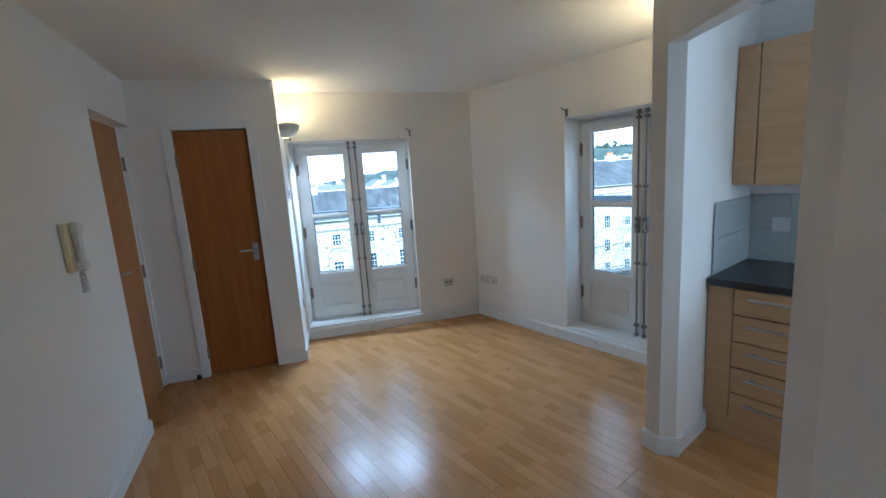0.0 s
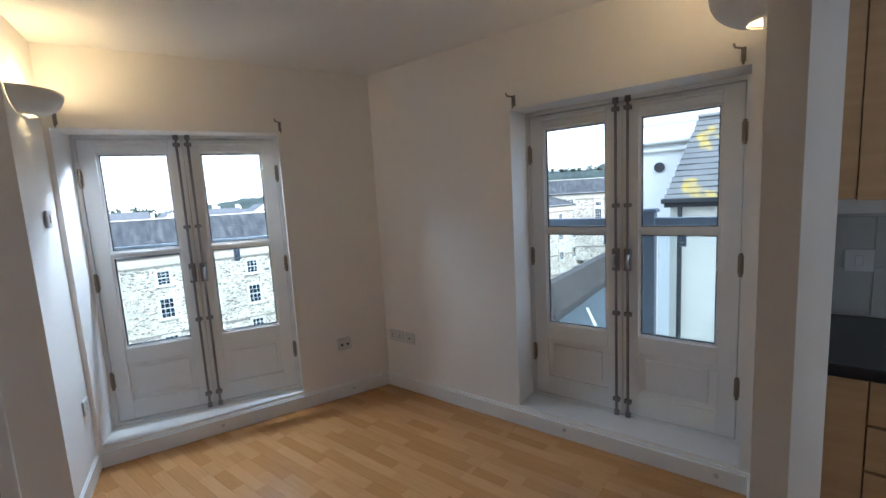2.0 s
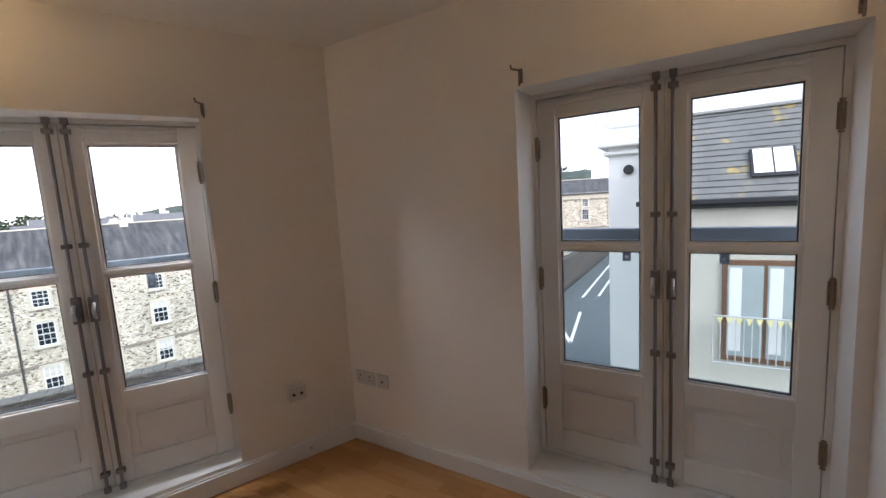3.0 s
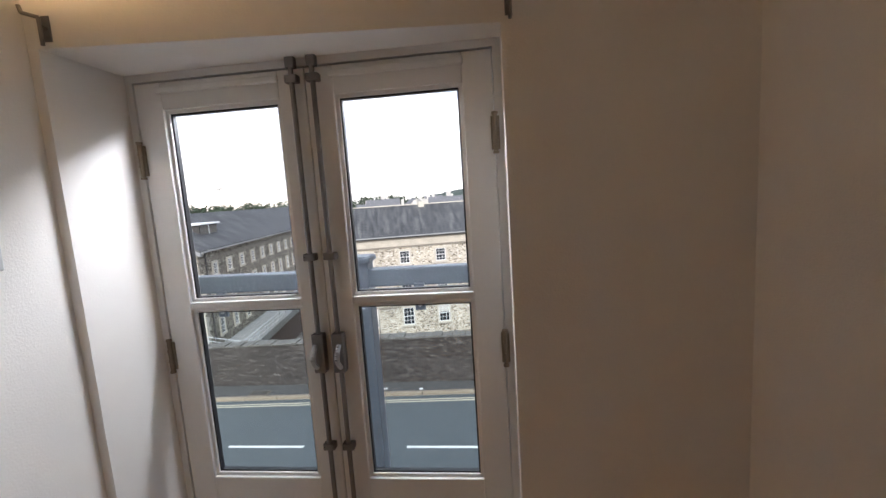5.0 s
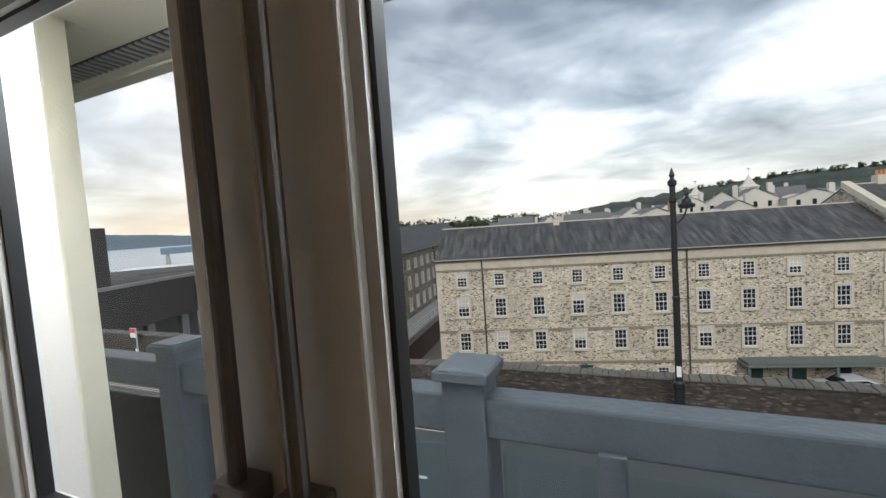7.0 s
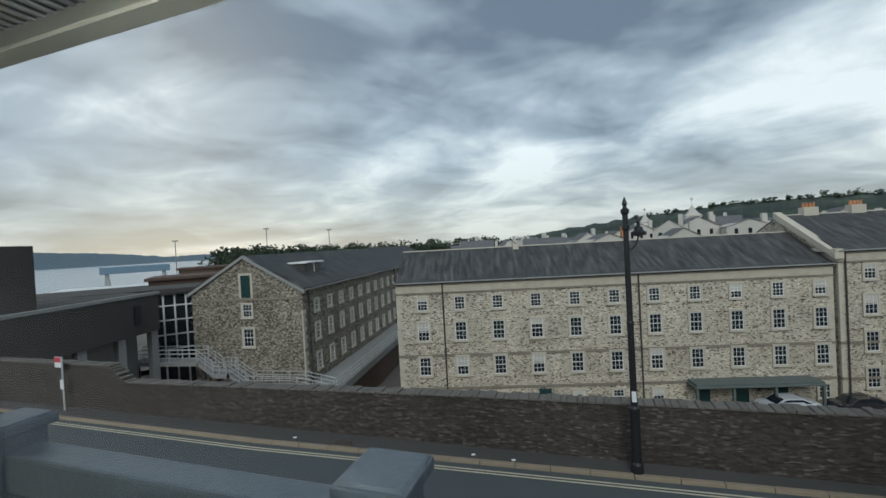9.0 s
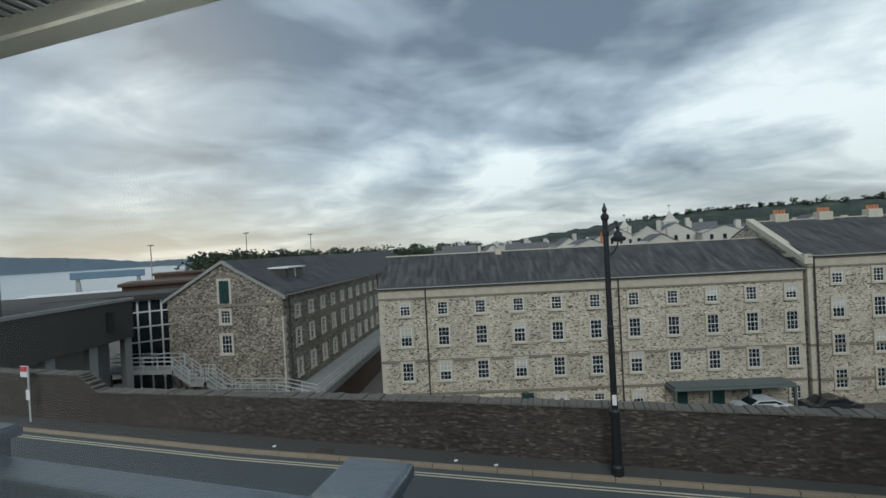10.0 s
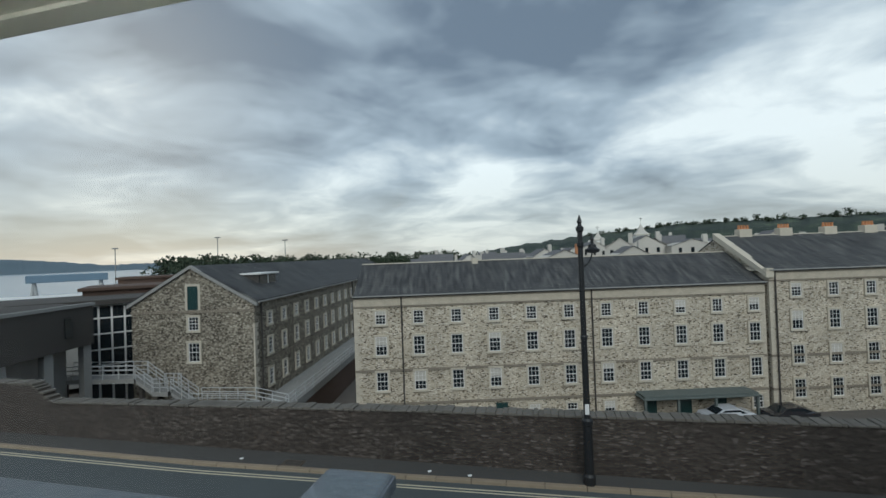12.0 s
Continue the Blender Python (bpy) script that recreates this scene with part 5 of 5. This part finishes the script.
def ridge(name, label, a0, a1, dist, height, base, material, rough, seed, depth):
    """A long hill; a0, a1: bearings in degrees left of north, height(u) in metres."""
    bm = bmesh.new()
    n = 160
    rows = [[], [], []]
    for i in range(n + 1):
        u = i / n
        a = radians(a0 + (a1 - a0) * u)
        h = height(u) + rough * (noise.fractal(Vector((u * 40, seed, 0)), 0.8, 2.0, 4) + 0.4 * noise.noise(Vector((u * 260, seed, 3))))
        for r, (dd_, hh) in zip(rows, ((0, base), (depth * 0.6, base + (h - base) * 0.75), (depth, h))):
            d = dist + dd_
            r.append(bm.verts.new((1.8 - math.sin(a) * d, 3.7 + math.cos(a) * d, hh)))
    for r0, r1 in zip(rows, rows[1:]):
        for i in range(n):
            bm.faces.new((r0[i], r0[i + 1], r1[i + 1], r1[i]))
    return tagged(link(name, bm, material), label, "hill", "", "structure")


# The headland's blue is painted-in haze; the nearer hill keeps its green.
ridge("backdrop_far_shore", "wooded headland across the water, tinted blue for haze", 75, 36, 1900, lambda u: 52 * max(0.16, 1 - (u / 0.62) ** 3) if u < 0.62 else 10, -13.5, M_FARHILL, 5, 3, 150)
ridge("backdrop_hill", "dark wooded hill behind the town", 8, -48, 620, lambda u: 1.5 + 36 * min(1, (u / 0.42)) ** 0.7 - 8 * max(0, u - 0.45), -13.5, M_HILL, 3.0, 7, 160)


def canopy(name, label, spots, kind="stuff", leaf=0.9, per=150):
    """A band of distant trees: crowns of small leaf clumps over forked trunks."""
    bm, tr = bmesh.new(), bmesh.new()
    rnd = random.Random(5)
    for x, y, z0, h, r in spots:
        rod(tr, (x, y, z0), (x, y, z0 + h * 0.6), 0.35, 5, 0.15)
        lobes = [(rnd.uniform(-0.6, 0.6) * r, rnd.uniform(-0.5, 0.5) * r, rnd.uniform(0.55, 1.0) * h, rnd.uniform(0.35, 0.6) * r) for _ in range(6)]
        for lx, ly, lz, lr_ in lobes:
            rod(tr, (x, y, z0 + h * 0.45), (x + lx, y + ly, z0 + lz * 0.95), 0.12, 4, 0.05)
            for _ in range(per // 6):
                v = Vector((rnd.gauss(0, 1), rnd.gauss(0, 1), rnd.gauss(0, 1))).normalized() * lr_ * rnd.uniform(0.5, 1.1)
                c = Vector((x + lx + v.x, y + ly + v.y, z0 + lz - lr_ * 0.5 + v.z * 0.8))
                s1 = Vector((rnd.uniform(-1, 1), rnd.uniform(-1, 1), rnd.uniform(-1, 1))).normalized() * leaf * rnd.uniform(0.5, 1.2)
                s2 = s1.orthogonal().normalized() * leaf * rnd.uniform(0.4, 1.0)
                bm.faces.new([bm.verts.new(c + q) for q in (-s1, s2, s1, -s2)])
    root = tagged(link(name, bm, M_LEAF), label, "trees", "", kind)
    part("trunks", tr, M_BARK, root)
    return root


rnd = random.Random(11)
spots = []
for i in range(110):
    a = radians(47 - 42 * i / 110 + rnd.uniform(-0.3, 0.3))
    d = rnd.uniform(215, 260)
    spots.append((1.8 - math.sin(a) * d, 3.7 + math.cos(a) * d, BASE, 18.6 - 3.2 * (i / 110) + rnd.uniform(-2, 2.2), rnd.uniform(5, 9)))
canopy("far_trees", "band of dark trees behind the storehouse roof", spots, leaf=0.7, per=300)
spots = []
for i in range(46):
    u = i / 46
    a = radians(-6 - 40 * u + rnd.uniform(-0.4, 0.4))
    d = 770
    z = 1.5 + 36 * min(1, ((-math.degrees(a) + 8) / 56 / 0.42)) ** 0.7 - 8
    spots.append((1.8 - math.sin(a) * d, 3.7 + math.cos(a) * d, z, rnd.uniform(8, 15), rnd.uniform(5, 10)))
canopy("hilltop_trees", "trees along the top of the wooded hill", spots, leaf=1.6, per=110)

# ---- town roofs behind the stone building ----
def town_house(x, y, w, d, h, r, yaw, wall, roofm):
    th = thing("town_house", "pale rendered town house with a grey slate roof", "house", Matrix.Translation((x, y, 0)) @ Matrix.Rotation(yaw, 4, "Z"), "town houses")
    bm = bmesh.new()
    prof = [(-w / 2, BASE), (-w / 2, h), (0, h + r), (w / 2, h), (w / 2, BASE)]
    a = [bm.verts.new((p_[0], -d / 2, p_[1])) for p_ in prof]
    b = [bm.verts.new((p_[0], d / 2, p_[1])) for p_ in prof]
    bm.faces.new(a)
    bm.faces.new(b[::-1])
    for i in range(4):
        bm.faces.new((a[i], b[i], b[i + 1], a[i + 1]))
    bmesh.ops.recalc_face_normals(bm, faces=bm.faces)
    part("wall", bm, wall, th)
    rb = bmesh.new()
    for s_ in (-1, 1):
        q = [rb.verts.new(c) for c in ((s_ * (w / 2 + 0.3), -d / 2 - 0.3, h - 0.2), (s_ * (w / 2 + 0.3), d / 2 + 0.3, h - 0.2), (0, d / 2 + 0.3, h + r + 0.1), (0, -d / 2 - 0.3, h + r + 0.1))]
        rb.faces.new(q)
    part("roof", rb, roofm, th)
    part("chimney", bx(w / 2 - 1.6, -0.6, h, w / 2 - 0.4, 0.6, h + r + 1.4, 0.05), M_TERRA if rnd.random() < 0.12 else M_TOWN, th)
    for i in (-1, 0, 1):
        part("window", bx(i * w / 3.4 - 0.45, -d / 2 - 0.06, h - 2.2, i * w / 3.4 + 0.45, -d / 2 - 0.02, h - 0.7), M_DGLASS, th)


for i in range(46):
    a = radians(16 - 52 * i / 46 + rnd.uniform(-0.6, 0.6))
    d = rnd.uniform(105, 210)
    up = 1.2 + 3.8 * min(1, max(0, (math.degrees(-a) + 4) / 14)) * d / 200
    town_house(1.8 - math.sin(a) * d, 3.7 + math.cos(a) * d, rnd.uniform(7, 12), rnd.uniform(7, 10), up - 2.5 + rnd.uniform(-1.2, 0.8), rnd.uniform(1.6, 3.2), a + rnd.choice((0, 1.57, 0.3)), M_TOWN, M_TOWNROOF)


def turret(x, y, w, eave, top):
    th = thing("clock_turret", "pale stone turret with a flared lead spire", "tower", Matrix.Translation((x, y, 0)), "turrets")
    part("shaft", bx(-w / 2, -w / 2, BASE, w / 2, w / 2, eave), M_WHITE_R, th)
    part("cornice", bx(-w / 2 - 0.3, -w / 2 - 0.3, eave - 0.1, w / 2 + 0.3, w / 2 + 0.3, eave + 0.2), M_ASHLAR, th)
    hh = top - eave
    sp = lathe([(w * 0.76, eave + 0.2), (w * 0.45, eave + hh * 0.22), (w * 0.25, eave + hh * 0.48), (0.1, eave + hh * 0.78), (0.05, top)], 4)
    bmesh.ops.rotate(sp, cent=(0, 0, 0), matrix=Matrix.Rotation(radians(45), 3, "Z"), verts=sp.verts)
    part("spire", sp, M_TOWN, th)
    c = rod(bmesh.new(), (0, -w / 2 - 0.1, eave - 2.2), (0, -w / 2, eave - 2.2), w * 0.24, 20)
    part("clock_face", c, M_ASHLAR, th)
    v = rod(bmesh.new(), (0, 0, top), (0, 0, top + 1.6), 0.08, 6)
    box(v, -0.7, -0.05, top + 0.9, 0.7, 0.05, top + 1.1)
    part("weather_vane", v, M_IRON, th)


turret(43.8, 199, 5.4, 7.0, 13.0)
turret(26.6, 202, 4.8, 5.6, 10.2)

# ---- neighbour house across the side street ----
nb = thing("neighbour_house", "cream rendered house with lichened slate mansard roof", "house", place(9.64, 6.6, 0, 0.545, -0.836))
part("wall", bx(0, 0, -5.4, 9, 6, 1.1), mat("stained_cream_render", (0.44, 0.42, 0.36), 0.9, 0.22, 0.9, 0.3, 40), nb)
M_LICHEN = ramp_mat("lichened_slate", [(0.0, (0.085, 0.09, 0.095)), (0.53, (0.14, 0.145, 0.14)), (0.58, (0.36, 0.27, 0.06)), (0.66, (0.20, 0.19, 0.15))], (1, 1, 0.6), "noise", 1.3, 0.85, 0.3)
part("gutter", bx(-0.15, -0.24, 1.06, 9.1, -0.12, 1.16, 0.02), M_IRON, nb)
part("fascia", bx(-0.1, -0.12, 0.98, 9.1, 0.0, 1.12), M_IRON, nb)
part("drainpipe", rod(bmesh.new(), (0.18, -0.08, -5.4), (0.18, -0.08, 1.05), 0.045, 10), M_IRON, nb)
mr = bmesh.new()
courses, ht, run = 15, 1.75, 1.35
for i in range(courses):
    f, g = i / courses, (i + 1) / courses
    y0_, y1_ = -0.15 + run * f, -0.15 + run * g
    z0_, z1_ = 1.12 + ht * f, 1.12 + ht * g
    xl = -0.1 + 0.55 * f
    x = xl - (i % 2) * 0.15
    while x < 9:
        x1_ = x + 0.3
        a = max(x + 0.006, xl)
        if x1_ > a + 0.03:
            jj = 0.012 + 0.01 * rnd.random()
            q = [mr.verts.new(c) for c in ((a, y0_ - jj, z0_ + jj), (x1_, y0_ - jj, z0_ + jj), (x1_, y1_, z1_ + 0.004), (a, y1_, z1_ + 0.004))]
            mr.faces.new(q)
            q2 = [mr.verts.new(c) for c in ((a, y0_, z0_ - 0.01), (x1_, y0_, z0_ - 0.01))]
            mr.faces.new((q2[0], q2[1], q[1], q[0]))
        x = x1_
sm = tagged(part("roof_slates", mr, M_LICHEN, nb, "grey slates with yellow lichen"), kind="stuff")
core = bmesh.new()
v = [core.verts.new(c) for c in ((-0.1, -0.15, 1.1), (9, -0.15, 1.1), (9, 1.2, 2.85), (0.45, 1.2, 2.85), (-0.1, 6, 1.1), (9, 6, 1.1), (9, 5, 2.85), (0.45, 5, 2.85))]
for f in ((0, 1, 2, 3), (3, 2, 6, 7), (7, 6, 5, 4), (0, 3, 7, 4), (1, 5, 6, 2)):
    core.faces.new([v[i] for i in f])
part("roof", core, M_LICHEN, nb)
part("ridge_flashing", bx(0.4, 1.1, 2.83, 9, 1.3, 2.9, 0.02), M_CONC2, nb)
rk = Matrix.Translation((2.05, 0.12, 1.5)) @ Matrix.Rotation(radians(-37.6), 4, "X")
kw = part("roof_window", bx(-0.34, -0.05, -0.02, 0.34, 0.06, 0.62, 0.01, m=rk), M_IRON, nb)
for x in (-0.29, 0.015):
    part("pane", bx(x, -0.06, 0.05, x + 0.275, -0.045, 0.6, m=rk), M_SASH, kw)
M_NET = mat("netted_glass", (0.30, 0.34, 0.34), 0.2, 0.2, 3)
fd = part("balcony_door", bx(1.3, -0.05, -1.9, 2.6, 0.02, 0.02, 0.01), mat("brown_timber", (0.14, 0.07, 0.035), 0.6, 0.1, 6), nb, "brown timber balcony door")
for x in (1.38, 1.98):
    part("pane", bx(x, -0.06, -1.8, x + 0.54, -0.045, -0.08), M_NET, fd)
    part("curtain", bx(x + 0.03, -0.066, -1.7, x + 0.22, -0.061, -0.12), M_WHITE_R, fd)
rl = bmesh.new()
for i in range(14):
    rod(rl, (1.15 + 0.12 * i, -0.22, -1.9), (1.15 + 0.12 * i, -0.22, -1.0), 0.01, 6)
rod(rl, (1.15, -0.22, -1.0), (2.72, -0.22, -1.0), 0.015, 6)
rod(rl, (1.15, -0.22, -1.9), (2.72, -0.22, -1.9), 0.015, 6)
part("balcony_rail", rl, M_GRAIL, nb)
bn = bmesh.new()
for i in range(10):
    bn.faces.new([bn.verts.new(c) for c in ((1.2 + 0.15 * i, -0.235, -1.02), (1.31 + 0.15 * i, -0.235, -1.02), (1.255 + 0.15 * i, -0.235, -1.16))])
part("bunting", bn, mat("pale_yellow_bunting", (0.65, 0.6, 0.3), 0.8, 0.2, 9), nb)
lwn = part("window", bx(1.3, -0.05, -3.4, 2.5, 0.02, -2.5, 0.01), M_DGLASS, nb)
fr = bmesh.new()
for i in range(5):
    box(fr, 1.3 + 0.285 * i, -0.07, -3.4, 1.36 + 0.285 * i, -0.045, -2.5)
for z in (-3.4, -2.95, -2.56):
    box(fr, 1.3, -0.07, z, 2.5, -0.046, z + 0.06)
part("frame", fr, M_SASH, lwn)
sg = part("street_sign", bx(0.35, -0.04, -2.55, 1.15, -0.005, -2.38, 0.005), M_SIGN, nb, "white street name plate")
for i in range(9):
    if i != 5:
        part("lettering", bx(0.42 + 0.075 * i, -0.046, -2.51, 0.475 + 0.075 * i, -0.041, -2.42), M_DARK, sg)
tw2 = thing("white_tower", "white rendered stair tower with a moulded cornice", "tower", place(11.9, 8.6, 0, 0.545, -0.836))
part("shaft", bx(-0.6, 0, -5.4, 0.9, 2, 3.0), M_WHITE_R, tw2)
part("cornice", bx(-0.85, -0.25, 2.5, 1.1, 2.2, 2.72, 0.05), M_WHITE_R, tw2)
part("cornice", bx(-0.72, -0.12, 2.3, 1.0, 2.1, 2.4, 0.03), M_WHITE_R, tw2)
part("cap", bx(-0.65, -0.05, 3.0, 0.95, 2.05, 3.5, 0.05), M_WHITE_R, tw2)
part("round_vent", rod(bmesh.new(), (-0.1, -0.06, 1.9), (-0.1, 0.02, 1.9), 0.13, 16), M_IRON, tw2)
barrack("stone_terrace", "distant stone terrace with slate roof along the street", place(40, 62, 4, 0.82, -0.57), 34, 9, -3.2, -0.9, 8, [(-5.4, SMALL, (0.95, 1.2)), (-7.6, BIG, (1.05, 1.7))], 2.0, quoin=False)

# agent's board on a post below the window
ab = thing("agents_board", "white and blue agent's board on a post", "sign", place(0.15, 6.9, -5.35, 0.93, 0.3))
part("post", rod(bmesh.new(), (0, 0, 0), (0, 0, 2.6), 0.03, 8), M_SASH, ab)
part("board", bx(-0.02, -0.03, 1.9, 0.6, 0.0, 2.8, 0.004), M_SIGN, ab)
part("blue_panel", bx(0.04, -0.036, 1.95, 0.54, -0.031, 2.45), M_SIGNB, ab)
part("lettering", bx(0.06, -0.036, 2.56, 0.52, -0.031, 2.7), M_DARK, ab)

# ---- laminate floor: boards of three strips, laid along the second window wall ----
def floor_mat():
    m = bpy.data.materials.new("laminate_strips")
    m.use_nodes = True
    nt = m.node_tree
    b = nt.nodes["Principled BSDF"]
    b.inputs["Roughness"].default_value = 0.24
    b.inputs["Specular IOR Level"].default_value = 0.5
    ge = nt.nodes.new("ShaderNodeNewGeometry")
    r = nt.nodes.new("ShaderNodeValToRGB")
    r.color_ramp.elements[0].position, r.color_ramp.elements[0].color = 0.0, (0.38, 0.175, 0.050, 1)
    r.color_ramp.elements[1].position, r.color_ramp.elements[1].color = 1.0, (0.55, 0.30, 0.115, 1)
    nt.links.new(ge.outputs["Random Per Island"], r.inputs[0])
    mp = nt.nodes.new("ShaderNodeMapping")
    mp.inputs["Scale"].default_value = (2.5, 45, 1)
    nt.links.new(nt.nodes.new("ShaderNodeTexCoord").outputs["Object"], mp.inputs[0])
    n = nt.nodes.new("ShaderNodeTexNoise")
    n.inputs["Scale"].default_value, n.inputs["Detail"].default_value = 2.2, 5
    nt.links.new(mp.outputs[0], n.inputs["Vector"])
    ma = nt.nodes.new("ShaderNodeMath")
    ma.operation = "MULTIPLY_ADD"
    ma.inputs[1].default_value, ma.inputs[2].default_value = 0.36, 0.82
    nt.links.new(n.outputs["Fac"], ma.inputs[0])
    h = nt.nodes.new("ShaderNodeHueSaturation")
    nt.links.new(r.outputs[0], h.inputs["Color"])
    nt.links.new(ma.outputs[0], h.inputs["Value"])
    nt.links.new(h.outputs[0], b.inputs["Base Color"])
    sm_ = nt.nodes.new("ShaderNodeTexNoise")
    sm_.inputs["Scale"].default_value = 3.0
    mr_ = nt.nodes.new("ShaderNodeMapRange")
    mr_.inputs[3].default_value, mr_.inputs[4].default_value = 0.2, 0.3
    nt.links.new(sm_.outputs["Fac"], mr_.inputs[0])
    nt.links.new(mr_.outputs[0], b.inputs["Roughness"])
    return m


M_FLOOR = floor_mat()
fl = thing("floor", "honey-coloured three-strip laminate floor", "floor", place(CX, CY, 0, DX, DY), kind="structure")
BW, BLN = 0.195, 1.21


def board_mesh(s0, s1, seed):
    bm = bmesh.new()
    rr = random.Random(seed)
    for k in range(3):
        y0 = 0.0008 + k * BW / 3
        y1 = y0 + BW / 3 - 0.0012
        x = s0 + 0.0008
        nxt = s0 + rr.uniform(0.1, 0.42)
        while x < s1 - 0.001:
            e = min(nxt, s1 - 0.0008)
            top = [bm.verts.new(c) for c in ((x, y0, 0), (e, y0, 0), (e, y1, 0), (x, y1, 0))]
            bot = [bm.verts.new((c.co.x, c.co.y, -0.011)) for c in top]
            bm.faces.new(top)
            for i in range(4):
                bm.faces.new((top[i], bot[i], bot[(i + 1) % 4], top[(i + 1) % 4]))
            x = e + 0.0006
            nxt = x + rr.uniform(0.3, 0.46)
    return bm


row = 0
n_ = 0.0
while n_ < 4.9:
    n_mid = -(n_ + BW / 2)
    ok = []
    s = -3.5
    while s < 6.5:
        px_, py_ = CX + DX * s + NX * n_mid, CY + DY * s + NY * n_mid
        if -0.12 < px_ < 5.0 and -2.5 < py_ < wall_a(px_) + 0.02 and not (px_ < 0.9 and py_ > wd(px_) + 0.06):
            ok.append(s)
        s += 0.01
    if ok:
        lo_, hi_ = ok[0], ok[-1]
        s = lo_ - (row * 0.43 % 1.0) * BLN
        while s < hi_:
            a, b = max(s, lo_), min(s + BLN, hi_)
            if b - a > 0.03:
                o = part("plank", board_mesh(a, b, row * 31 + int(s * 10)), M_FLOOR, fl)
                o.location = (0, -n_ - BW, 0)
            s += BLN
    n_ += BW
    row += 1
